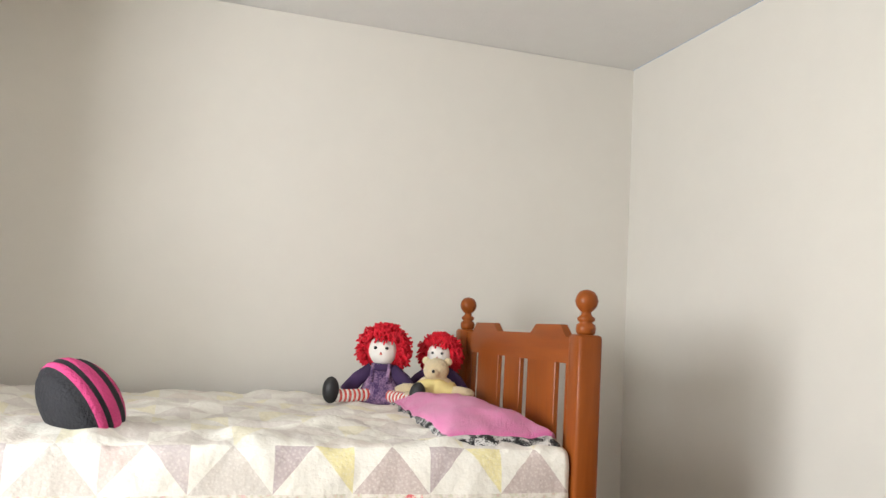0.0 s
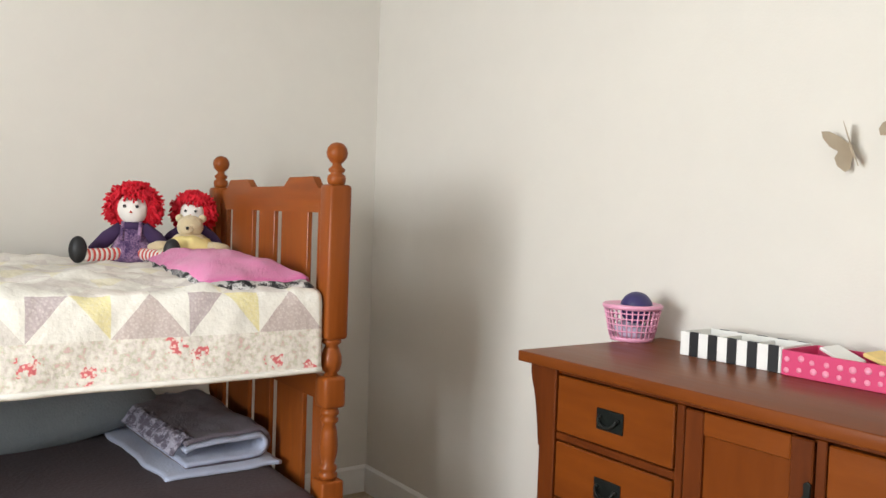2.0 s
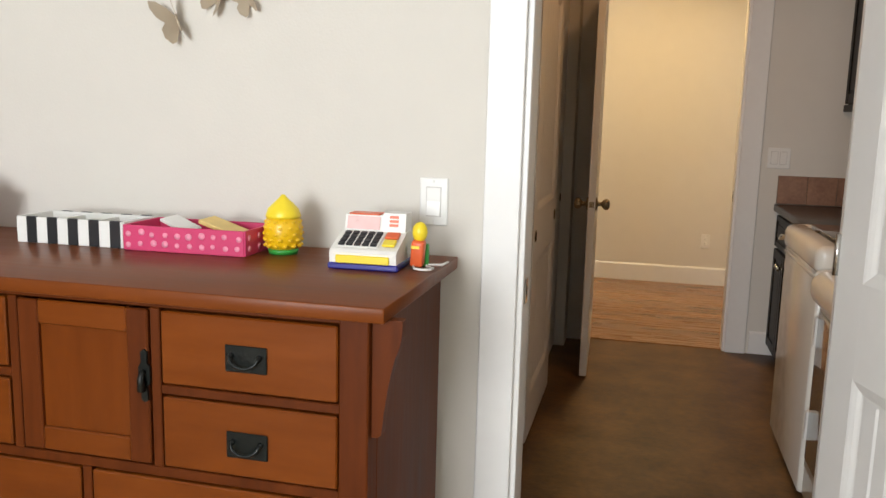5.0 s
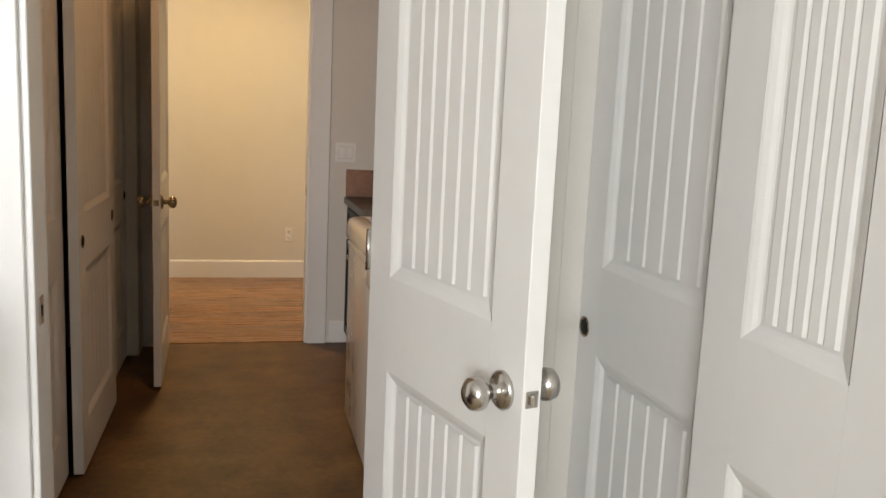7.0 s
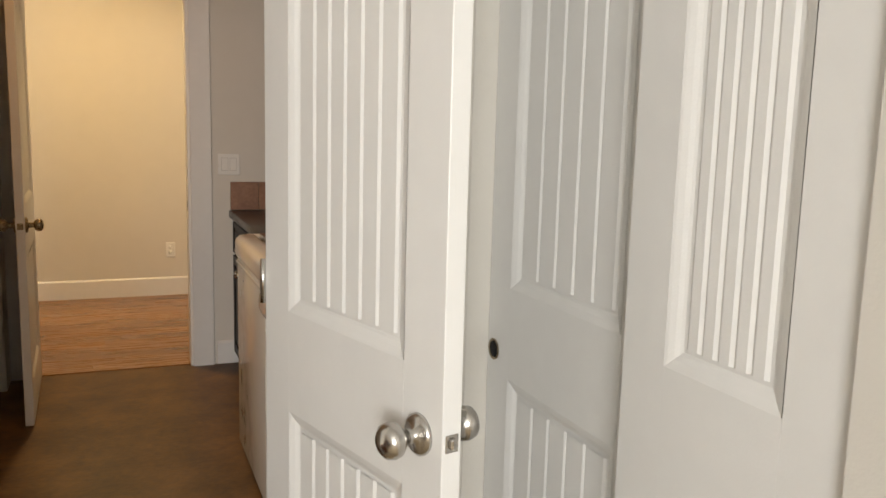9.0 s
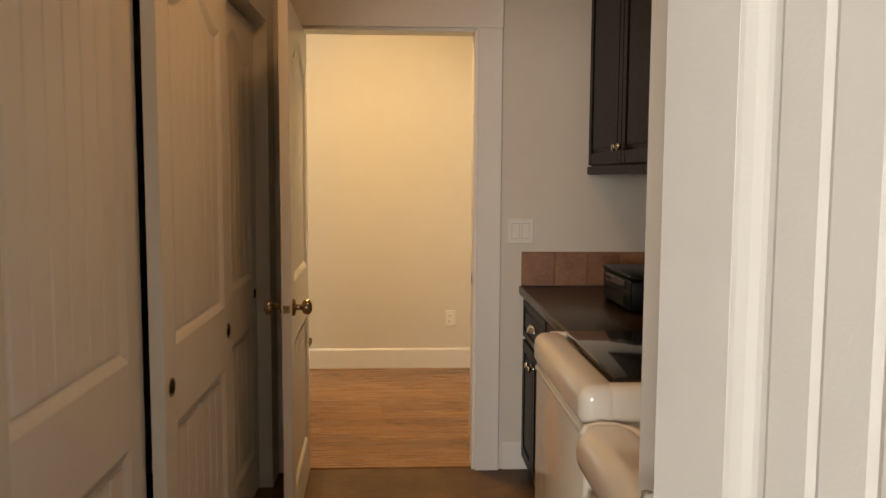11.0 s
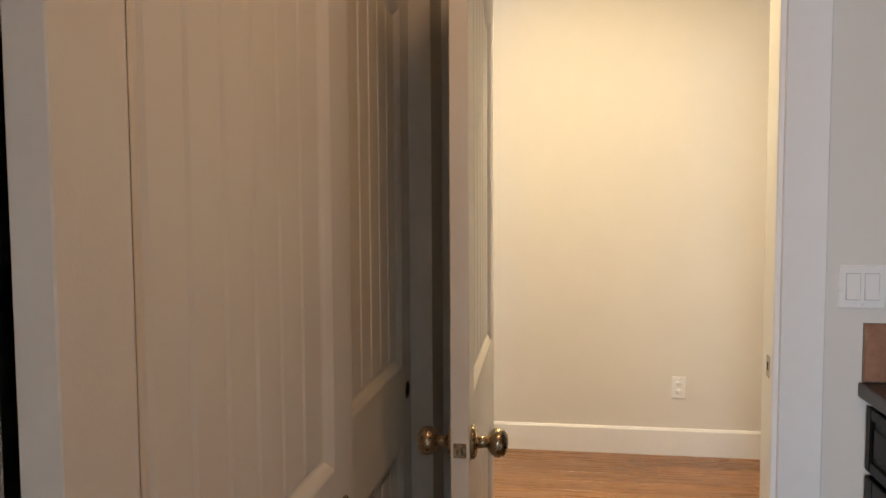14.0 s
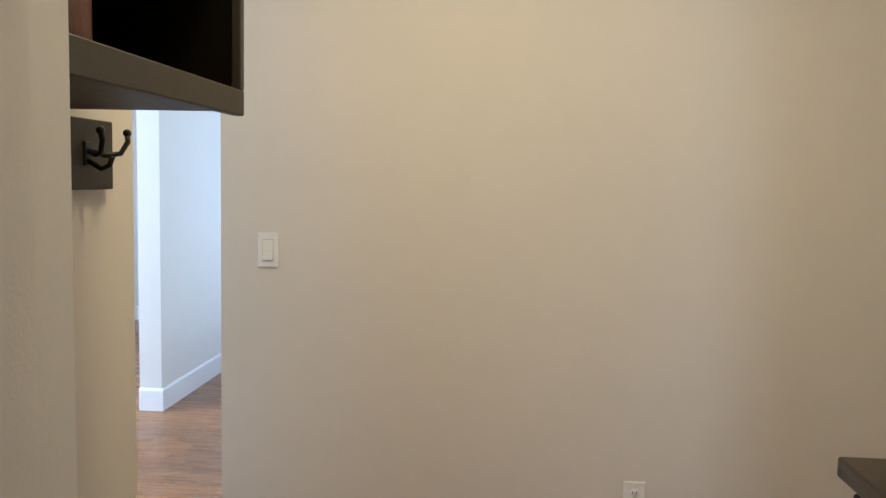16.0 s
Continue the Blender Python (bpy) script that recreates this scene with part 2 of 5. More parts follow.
# ---- walls, floors, ceilings ----
H = 2.69
FZ = 0.045     # floor beyond the bedroom doorway


def wall(name, axis, a0, a1, lo, hi, openings=(), z1=H, mats=WALL):
    """A wall along axis ('x' or 'y') from lo to hi, between a0 and a1 across it. Openings: (from, to, sill, head)."""
    mb = Mb()

    def bx(l, h, z0, zz):
        if h - l > 1e-4 and zz - z0 > 1e-4:
            if axis == "x":
                mb.box(l, a0, z0, h, a1, zz)
            else:
                mb.box(a0, l, z0, a1, h, zz)
    at = lo
    for o0, o1, s, hd in sorted(openings):
        bx(at, o0, 0, z1)
        bx(o0, o1, 0, s)
        bx(o0, o1, hd, z1)
        at = o1
    bx(at, hi, 0, z1)
    return tagged(part(name, mb, mats), kind="structure")


DX0, DX1 = -0.545, 0.195       # bedroom doorway
FX0, FX1 = -0.573, 0.255       # mudroom doorway
DH = 2.05
FDH = 2.072
wall("wall_dresser", "x", 0.0, 0.12, -3.92, 1.31, [(DX0, DX1, 0, DH)])
wall("wall_bed", "y", -3.92, -3.757, -4.32, 0.0)
wall("wall_bedroom_back", "x", -4.32, -4.2, -3.757, 0.60, [(-1.83, -0.53, 0.9, 2.2)])
# unseen stub wall, added to keep window light off the bed wall's left part
wall("wall_bed_alcove", "x", -3.08, -2.96, -3.757, -2.75)
wall("wall_closet", "y", 0.60, 0.72, -4.32, 0.0, [(-1.028, -0.002, 0, DH)])
wall("wall_closet_inside", "y", 1.25, 1.31, -1.5, 0.0)
wall("wall_closet_end", "x", -1.5, -1.44, 0.72, 1.25)
wall("wall_linen_closet", "y", -0.78, -0.655, 0.12, 2.94, [(0.425, 2.748, 0, DH)])
wall("wall_linen_closet_inside", "y", -1.5, -1.4, 0.12, 2.94)
wall("wall_laundry_side", "y", 1.07, 1.19, 0.12, 2.94)
wall("wall_far_door", "x", 2.94, 3.06, -4.7, 1.31, [(FX0, FX1, 0, FDH)])
wall("wall_mudroom_side", "y", 1.15, 1.27, 3.06, 4.96)
wall("wall_mudroom_far", "x", 4.96, 5.08, -1.105, 1.27)
wall("wall_mudroom_left", "y", -1.16, -1.037, 3.06, 4.196)
wall("wall_hall_right", "y", -1.105, -0.985, 5.08, 9.6, [(7.3, 8.9, 0.5, 2.3)])
wall("wall_hall_corner", "y", -2.26, -2.13, 6.83, 9.6)
wall("wall_hall_end", "x", 9.6, 9.72, -4.7, -0.91)
wall("wall_hall_left", "y", -4.7, -4.58, 3.06, 9.6, [(5.0, 6.8, 0.4, 2.2)])


def slab(name, x0, y0, x1, y1, z0, z1, m):
    return tagged(part(name, Mb().box(x0, y0, z0, x1, y1, z1), m), kind="structure")


slab("ceiling_bedroom", -3.92, -4.32, 1.31, 0.0, H + 0.002, H + 0.1, CEIL)
slab("ceiling_laundry", -1.5, 0.0, 1.31, 3.0, H + 0.002, H + 0.1, CEIL)
slab("ceiling_mudroom", -4.7, 3.0, 1.31, 9.72, H + 0.002, H + 0.1, CEIL)
slab("floor_bedroom", -3.92, -4.32, 1.31, 0.06, -0.1, 0.0, CARPET)
slab("floor_laundry", -1.5, 0.06, 1.31, 2.975, -0.1, FZ - 0.002, VINYL)
floor_mud = slab("floor_mudroom", -4.7, 2.975, 1.31, 9.72, -0.1, FZ - 0.012, SUB)
slab("ground", -60, -60, 60, 60, -0.3, -0.2, mat("grass_ground", (0.09, 0.11, 0.05), 0.9))


def baseboard(name, axis, face, out, lo, hi, h=0.13, t=0.014, z0=0.0):
    """A baseboard on a wall face; out is +1 or -1, the way that it stands proud."""
    prof = [(0, z0), (t, z0), (t, z0 + h - 0.012), (t * 0.45, z0 + h), (0, z0 + h)]
    mb = Mb()
    if axis == "x":
        mb.prism([(face + out * p, z) for p, z in prof], lo, hi, "x")
    else:
        mb.prism([(face + out * p, z) for p, z in prof], lo, hi, "y")
    return tagged(part(name, mb, WHITE), kind="structure")


baseboard("baseboard_dresser_wall", "x", 0.0, -1, -3.743, -0.652)
baseboard("baseboard_bed_wall", "y", -3.757, 1, -4.2, 0.0)
baseboard("baseboard_closet_wall", "y", 0.60, -1, -4.2, -1.05)
baseboard("baseboard_laundry", "x", 2.94, -1, 0.378, 1.07, z0=FZ)
baseboard("baseboard_mudroom_far", "x", 4.96, -1, -1.105, 1.15, h=0.142, z0=FZ)
baseboard("baseboard_mudroom_left", "y", -1.037, 1, 3.06, 4.196, z0=FZ)
baseboard("baseboard_mudroom_far_end", "y", -1.105, -1, 4.96, 5.08, h=0.142, z0=FZ)
baseboard("baseboard_hall_corner", "y", -2.13, 1, 6.83, 9.6, z0=FZ)
baseboard("baseboard_hall_corner_front", "x", 6.83, -1, -2.26, -2.116, z0=FZ)
baseboard("baseboard_hall_end", "x", 9.6, -1, -4.5, -0.95, z0=FZ)


def casing(name, axis, face, out, lo, hi, head, w=0.085, t=0.018, jamb=(0, 0), top=True, header=0.0):
    """Door casing round an opening lo to hi, with jamb lining of that depth range across the wall. header: a taller plain head board."""
    ob = tagged(new(name), "white painted door casing", "door casing", kind="structure")

    def bx(l, h, a, b, z0, z1, nm):
        mb = Mb()
        if axis == "x":
            mb.box(l, min(a, b), z0, h, max(a, b), z1, 0.002)
        else:
            mb.box(min(a, b), l, z0, max(a, b), h, z1, 0.002)
        part(nm, mb, WHITE, ob)
    r = 0.006
    f1 = face + out * t
    bx(lo - w + r, lo + r - 0.0, face, f1, 0, head - r, "casing_leg")
    bx(hi - r, hi + w - r, face, f1, 0, head - r, "casing_leg")
    bx(lo - w + r - header * 0.1, hi + w - r + header * 0.1, face, f1 + out * 0.003, head - r, head + w + header, "casing_head")
    if jamb[0] != jamb[1]:
        j0, j1 = jamb
        bx(lo, lo + 0.02, j0, j1, 0, head - 0.02, "jamb")
        bx(hi - 0.02, hi, j0, j1, 0, head - 0.02, "jamb")
        bx(lo, hi, j0, j1, head - 0.02, head, "jamb_head")
    return ob


casing("door_casing_bedroom", "x", 0.0, -1, DX0, DX1, DH, jamb=(0.0, 0.12))
casing("door_casing_bedroom_laundry_side", "x", 0.12, 1, DX0, DX1, DH)
casing("door_casing_far", "x", 2.94, -1, FX0, FX1, FDH, w=0.11, jamb=(2.94, 3.06), header=0.03)
casing("door_casing_far_mudroom_side", "x", 3.06, 1, FX0, FX1, FDH, w=0.10)
# ---- doors ----


def arch(u):
    return 0.085 * (0.5 - 0.5 * math.cos(2 * math.pi * min(max((u - 0.08) / 0.84, 0), 1)))


def panel_door(name, W, m, Ht=2.03, zb=0.01, T=0.035, knob=None, pulls=(), label="", face_grooves=6, lt=0.80, ub=1.015):
    """A moulded two-panel door with an arched upper panel and plank grooves. Its hinge or left edge stands at x = 0, its width along x, its thickness along y from 0 to T."""
    ob = thing(name, label, "door", m)
    st, br, ut = 0.105, 0.23, 1.86
    x0, x1 = st, W - st
    fr = Mb()
    fr.box(0, 0, zb, st, T, Ht, 0.0015)
    fr.box(W - st, 0, zb, W, T, Ht, 0.0015)
    fr.box(st - 0.001, 0, zb, W - st + 0.001, T, br)
    fr.box(st - 0.001, 0, lt, W - st + 0.001, T, ub)
    n = 24
    top = [(x0 + (x1 - x0) * i / n, ut + arch(i / n)) for i in range(n + 1)]
    for i in range(n):
        fr.prism([top[i], top[i + 1], (top[i + 1][0], Ht), (top[i][0], Ht)], 0, T, "y")
    part("door_frame", fr, DOORW, ob)
    d, w = 0.011, 0.036
    # the moulding: eased slopes down to a flat
    prof = [(0.0, 0.0), (0.12, 0.10), (0.40, 0.45), (0.62, 0.85), (0.76, 1.0), (1.0, 1.0)]
    for nm, z0, tops in (("lower_panel", br, [(x0, lt), (x1, lt)]), ("upper_panel", ub, top)):
        mb = Mb()
        k = len(tops) - 1
        outer = [(x0, z0), (x1, z0)] + list(reversed(tops))
        inner = [(x0 + w, z0 + w), (x1 - w, z0 + w)] + [(x0 + w + (x - x0) * (x1 - x0 - 2 * w) / (x1 - x0), z - w) for x, z in reversed(tops)]
        q = len(outer)
        for f, sg in ((0.0, 1), (T, -1)):
            vs, fs = [], []
            for j, (e, dep) in enumerate(prof):
                vs += [(a[0] * (1 - e) + c[0] * e, f + sg * d * dep, a[1] * (1 - e) + c[1] * e) for a, c in zip(outer, inner)]
                if j:
                    fs += [((j - 1) * q + i, (j - 1) * q + (i + 1) % q, j * q + (i + 1) % q, j * q + i) for i in range(q)]
            mb.add(vs, fs)
        ix0, ix1 = x0 + w - 0.002, x1 - w + 0.002

        def ztop(x):
            return tops[0][1] - w + (arch((x - ix0) / (ix1 - ix0)) if k > 1 else 0) + 0.002
        # planks with eased edges, so that each groove is a shallow vee
        ease, rise = 0.0065, 0.0034
        for g in range(face_grooves):
            a = ix0 + (ix1 - ix0) * g / face_grooves
            c = ix0 + (ix1 - ix0) * (g + 1) / face_grooves
            cols = [(a, d), (a + ease, d - rise)] + [(a + (c - a) * i / 4, d - rise) for i in (1, 2, 3)] + [(c - ease, d - rise), (c, d)]
            for f, sg in ((0.0, 1), (T, -1)):
                vs = [(x, f + sg * dep, z) for x, dep in cols for z in (z0 + w - 0.002, ztop(x))]
                mb.add(vs, [(2 * i, 2 * i + 2, 2 * i + 3, 2 * i + 1) for i in range(len(cols) - 1)])
        part(nm, mb, DOORW, ob)
    if knob:
        kz, km = knob
        for sg, f in ((-1, 0.0), (1, T)):
            kb = Mb().lathe([(0.0, 0.0), (0.033, 0.0), (0.033, 0.005), (0.027, 0.010), (0.012, 0.012), (0.011, 0.030), (0.018, 0.034), (0.027, 0.043), (0.0285, 0.052), (0.026, 0.062), (0.017, 0.069), (0.0, 0.071)], axis="y", n=24)
            part("door_knob", kb, km, ob, at=pose(W - 0.058, f, kz) @ (Matrix.Identity(4) if sg > 0 else Matrix.Diagonal((1, -1, 1, 1))))
        part("latch", Mb().box(W - 0.001, T / 2 - 0.012, kz - 0.014, W + 0.0015, T / 2 + 0.012, kz + 0.014, 0.001).box(W, T / 2 - 0.006, kz - 0.009, W + 0.009, T / 2 + 0.006, kz + 0.009, 0.003), km, ob)
        for hz in (0.25, 1.02, 1.8):
            part("hinge", Mb().lathe([(0.006, 0), (0.006, 0.09)], (-0.003, -0.004, hz), n=10), km, ob)
    for px, pz in pulls:
        part("finger_pull", Mb().lathe([(0.0, 0.004), (0.017, 0.004), (0.021, 0.0), (0.024, -0.002), (0.024, 0.001)], axis="y", n=20), BRASS, ob, "round recessed metal finger pull", at=pose(px, -0.0015, pz))
        part("pull_cup", Mb().lathe([(0.0, 0.0), (0.018, 0.0), (0.018, 0.001)], axis="y", n=20), BLACK, ob, at=pose(px, -0.003, pz))
    return ob


# bedroom door, swung into the bedroom; hinge on the right of the doorway
panel_door("bedroom_door", 0.605, pose(0.152, -0.004, 0.0, 0, 0, -75), knob=(0.918, NICKEL), lt=0.822, ub=1.022, label="white two-panel door with plank grooves, standing open into the bedroom")
# far door, opened toward the laundry; hinge on the left
panel_door("far_door", 0.775, pose(-0.548, 2.935, 0.0, 0, 0, -88), zb=FZ + 0.012, knob=(0.93, BRASS), label="white arched two-panel door standing open beside the linen closet")
# linen closet: three sliding doors
for nm, wd, y0, xx, pl, lb in (("sliding_door", 0.775, 0.437, -0.712, [(0.054, 0.886)], "white sliding closet door on the rear track"), ("sliding_door", 0.775, 1.205, -0.660, [(0.054, 0.886), (0.716, 0.902)], "white sliding closet door on the front track"), ("sliding_door", 0.775, 1.967, -0.712, [(0.721, 0.912)], "white sliding closet door in the shade of the open door")):
    panel_door(nm, wd, pose(xx, y0, 0.0, 0, 0, 90), Ht=2.028, zb=FZ + 0.01, pulls=pl, label=lb, lt=0.785, ub=0.982)
# bedroom closet: two sliding doors
panel_door("bedroom_closet_door", 0.62, pose(0.655, -0.004, 0.008, 0, 0, -90), Ht=2.02, pulls=[(0.034, 0.885)], lt=0.835, ub=1.035, face_grooves=5, label="white sliding closet door on the rear track")
panel_door("bedroom_closet_door", 0.437, pose(0.612, -0.590, 0.008, 0, 0, -90), Ht=2.02, pulls=[], lt=0.835, ub=1.035, face_grooves=5, label="white sliding closet door on the front track")

# ---- bedroom things ----


REVEAL = mat("grey_shadow_gap", (0.55, 0.53, 0.50), 0.6)


def switch_plate(name, m, w=0.070, gangs=1, label="white light switch plate with one rocker", outlet=False):
    """A wall plate standing on the plane y = 0 and facing -y before the pose m."""
    ob = thing(name, label, "outlet" if outlet else "light switch", m)
    part("cover_plate", Mb().box(-w / 2, -0.006, -0.057, w / 2, 0, 0.057, 0.003), PLATE, ob)
    for g in range(gangs):
        cx = (g - (gangs - 1) / 2) * 0.046
        if outlet:
            for dz in (-0.021, 0.021):
                part("socket", Mb().lathe([(0.0, -0.0075), (0.014, -0.0075), (0.0155, -0.005)], (cx, 0, dz), "y", 18), PLATE, ob)
                part("slot", Mb().box(cx - 0.007, -0.0082, dz - 0.003, cx - 0.0045, -0.007, dz + 0.005).box(cx + 0.0045, -0.0082, dz - 0.003, cx + 0.007, -0.007, dz + 0.005), BLACK, ob)
        else:
            part("reveal", Mb().box(cx - 0.0185, -0.0066, -0.0355, cx + 0.0185, -0.0055, 0.0355), REVEAL, ob)
            part("rocker", Mb().prism([(-0.006, -0.033), (-0.0125, -0.033), (-0.0075, 0.0), (-0.008, 0.033), (-0.006, 0.033)], cx - 0.0165, cx + 0.0165, "x"), PLATE, ob)
    for dz in (0.048, -0.048):
        part("screw", Mb().lathe([(0.0, -0.0068), (0.003, -0.0068), (0.003, -0.005)], (0, 0, dz), "y", 8), PLATE, ob)
    return ob


switch_plate("light_switch", pose(-0.747, -0.0005, 1.135), label="white rocker light switch above the dresser")

# dresser
dr = thing("dresser", "reddish oak mission-style dresser with black iron pulls", "dresser")
DXL, DXR, DY, DZ = -1.876, -0.708, -0.580, 0.984
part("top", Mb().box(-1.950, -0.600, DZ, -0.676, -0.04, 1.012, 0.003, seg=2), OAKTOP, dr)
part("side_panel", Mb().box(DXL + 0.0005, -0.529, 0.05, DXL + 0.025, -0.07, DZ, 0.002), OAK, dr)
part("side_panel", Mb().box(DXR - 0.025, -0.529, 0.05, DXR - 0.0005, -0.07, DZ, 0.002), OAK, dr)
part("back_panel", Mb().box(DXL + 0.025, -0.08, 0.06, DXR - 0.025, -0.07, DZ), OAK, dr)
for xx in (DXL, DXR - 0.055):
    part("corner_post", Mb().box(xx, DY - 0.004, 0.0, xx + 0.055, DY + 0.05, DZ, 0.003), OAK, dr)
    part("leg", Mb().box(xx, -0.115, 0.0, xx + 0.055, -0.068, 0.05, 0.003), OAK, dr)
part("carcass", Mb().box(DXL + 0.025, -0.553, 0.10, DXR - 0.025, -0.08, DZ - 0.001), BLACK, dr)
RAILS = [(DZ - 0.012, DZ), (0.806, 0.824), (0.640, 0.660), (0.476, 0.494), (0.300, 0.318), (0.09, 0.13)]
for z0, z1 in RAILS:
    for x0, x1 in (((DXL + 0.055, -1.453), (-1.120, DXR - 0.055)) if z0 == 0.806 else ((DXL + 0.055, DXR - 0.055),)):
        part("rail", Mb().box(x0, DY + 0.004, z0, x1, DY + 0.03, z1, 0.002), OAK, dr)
for xx, z0, z1 in ((-1.453, 0.66, 0.972), (-1.140, 0.66, 0.972), (-1.300, 0.318, 0.64)):
    part("stile", Mb().box(xx, DY + 0.003, z0, xx + 0.02, DY + 0.03, z1, 0.002), OAK, dr)


def corbel(x, out):
    prof = [(0.056, 0.0), (0.055, 0.03), (0.050, 0.05), (0.042, 0.072), (0.035, 0.10), (0.029, 0.135), (0.024, 0.17), (0.021, 0.20), (0.019, 0.212), (0.012, 0.216)]
    pts = [(x + out * 0.001, DZ)] + [(x + out * w, DZ - dz) for w, dz in prof] + [(x + out * 0.001, DZ - 0.216)]
    part("corbel", Mb().prism(pts, DY + 0.012, DY + 0.036, "y"), OAK, dr)


corbel(DXL, -1)
corbel(DXR, 1)


def iron_pull(ob, x, z, w=0.082, h=0.05):
    y = DY - 0.001
    pl = part("pull", Mb().box(x - w / 2, y - 0.004, z - h / 2, x + w / 2, y, z + h / 2, 0.0015), IRON, ob, "black iron bail pull")
    pts = [(x - 0.028, y - 0.008, z + 0.006)] + [(x + 0.028 * math.cos(a), y - 0.012 - 0.006 * math.sin(a - math.pi), z + 0.006 + 0.019 * math.sin(a)) for a in [math.pi + math.pi * i / 10 for i in range(11)]] + [(x + 0.028, y - 0.008, z + 0.006)]
    part("bail", Mb().tube(pts, 0.0035, 8), IRON, pl)
    for sx in (-0.028, 0.028):
        part("rivet", Mb().ball((x + sx, y - 0.006, z + 0.006), 0.006, n=6), IRON, pl)


def drawer(x0, x1, z0, z1):
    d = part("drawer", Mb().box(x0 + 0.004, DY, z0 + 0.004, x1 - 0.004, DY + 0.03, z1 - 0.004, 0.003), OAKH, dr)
    iron_pull(d, (x0 + x1) / 2, (z0 + z1) / 2 - (0.006 if z0 > 0.65 else 0.016))


LX0, LX1, RX0, RX1 = DXL + 0.055, -1.453, -1.120, DXR - 0.055
for z0, z1 in ((0.824, 0.972), (0.660, 0.806)):
    drawer(LX0, LX1, z0, z1)
    drawer(RX0, RX1, z0, z1)
for z0, z1 in ((0.494, 0.640), (0.318, 0.476)):
    drawer(LX0, -1.30, z0, z1)
    drawer(-1.28, RX1, z0, z1)
drawer(LX0, RX1, 0.13, 0.30)
door = part("cabinet_door", Mb().box(-1.429, DY + 0.010, 0.666, -1.144, DY + 0.026, 0.968), OAKP, dr)
for bx in ((-1.429, 0.664, -1.384, 0.968), (-1.189, 0.664, -1.144, 0.968)):
    part("door_stile", Mb().box(bx[0], DY, bx[1], bx[2], DY + 0.024, bx[3], 0.003), OAK, door)
for bx in ((-1.384, 0.664, -1.189, 0.712), (-1.384, 0.920, -1.189, 0.968)):
    part("door_rail", Mb().box(bx[0], DY + 0.001, bx[1], bx[2], DY + 0.024, bx[3], 0.003), OAKH, door)
lp = part("latch_pull", Mb().prism([(-1.157, 0.794), (-1.150, 0.789), (-1.143, 0.794), (-1.144, 0.820), (-1.138, 0.828), (-1.138, 0.858), (-1.144, 0.866), (-1.143, 0.887), (-1.150, 0.892), (-1.157, 0.887), (-1.156, 0.866), (-1.162, 0.858), (-1.162, 0.828), (-1.156, 0.820)], DY - 0.005, DY, "y"), IRON, door, "black iron drop pull")
part("drop", Mb().tube([(-1.150, DY - 0.010, 0.854), (-1.150, DY - 0.016, 0.837), (-1.150, DY - 0.014, 0.814)], 0.005, 8, r2=0.008), IRON, lp)

TOPZ = 1.0125
PINKP = mat("pink_plastic", (0.80, 0.36, 0.52), 0.35, var=0.05, bump=0.0)
NAVY = mat("navy_rubber", (0.035, 0.028, 0.12), 0.45, var=0.2, scale=12, bump=0.05)
# basket: rim, base, hoops and ribs
bk = thing("basket", "small pink plastic lattice basket on the dresser", "basket", pose(-1.955, -0.165, TOPZ))
part("base", Mb().lathe([(0.0, 0.0), (0.062, 0.0), (0.064, 0.012), (0.060, 0.012), (0.0, 0.004)], n=28), PINKP, bk)
part("rim", Mb().lathe([(0.078, 0.094), (0.085, 0.092), (0.087, 0.102), (0.083, 0.106), (0.078, 0.103)], n=32), PINKP, bk)
for hz in (0.030, 0.048, 0.066, 0.082):
    rr = 0.063 + 0.018 * hz / 0.1
    part("hoop", Mb().tube([(rr * math.cos(a), rr * math.sin(a), hz) for a in [2 * math.pi * i / 32 for i in range(33)]], 0.0022, 5), PINKP, bk)
for i in range(30):
    a = 2 * math.pi * i / 30
    part("rib", Mb().tube([(0.063 * math.cos(a), 0.063 * math.sin(a), 0.01), (0.081 * math.cos(a), 0.081 * math.sin(a), 0.096)], 0.0024, 5), PINKP, bk)
tagged(part("rubber_ball", Mb().ball((0, 0, 0), 0.047, n=16), NAVY, at=pose(-1.945, -0.16, TOPZ + 0.094)), "dark navy rubber ball lying in the pink basket", "ball")
tagged(part("folded_cloth", Mb().ball((0, 0, 0), 0.05, 0.045, 0.026, n=14, bumps=0.25, freq=25), mat("pale_lilac_cloth", (0.6, 0.52, 0.66), 0.9), at=pose(-1.957, -0.166, TOPZ + 0.03)), "pale lilac cloth lying in the pink basket", "cloth")

# striped box
BLK = mat("black_stripe_card", (0.012, 0.012, 0.014), 0.5, var=0.1)
CARD = mat("white_card", (0.80, 0.79, 0.76), 0.6, var=0.02)
sb = thing("striped_box", "open black and white striped card organizer box", "box", pose(-1.575, -0.175, TOPZ, 0, 0, 1))
SW, SD, SH = 0.285, 0.125, 0.062
part("floor_panel", Mb().box(-SW / 2, -SD / 2, 0, SW / 2, SD / 2, 0.004), CARD, sb)
for sy in (-1, 1):
    part("long_side", Mb().box(-SW / 2, sy * SD / 2 - 0.003, 0, SW / 2, sy * SD / 2 + 0.003, SH, 0.001), CARD, sb)
    for k in range(5):
        x0 = -SW / 2 + 0.028 + k * 0.056
        part("stripe", Mb().box(x0, sy * (SD / 2 + 0.0036) - 0.0006, 0.0005, x0 + 0.027, sy * (SD / 2 + 0.0036) + 0.0006, SH + 0.0012).box(x0, sy * SD / 2 - 0.0035, SH + 0.0003, x0 + 0.027, sy * SD / 2 + 0.0036, SH + 0.0012), BLK, sb)
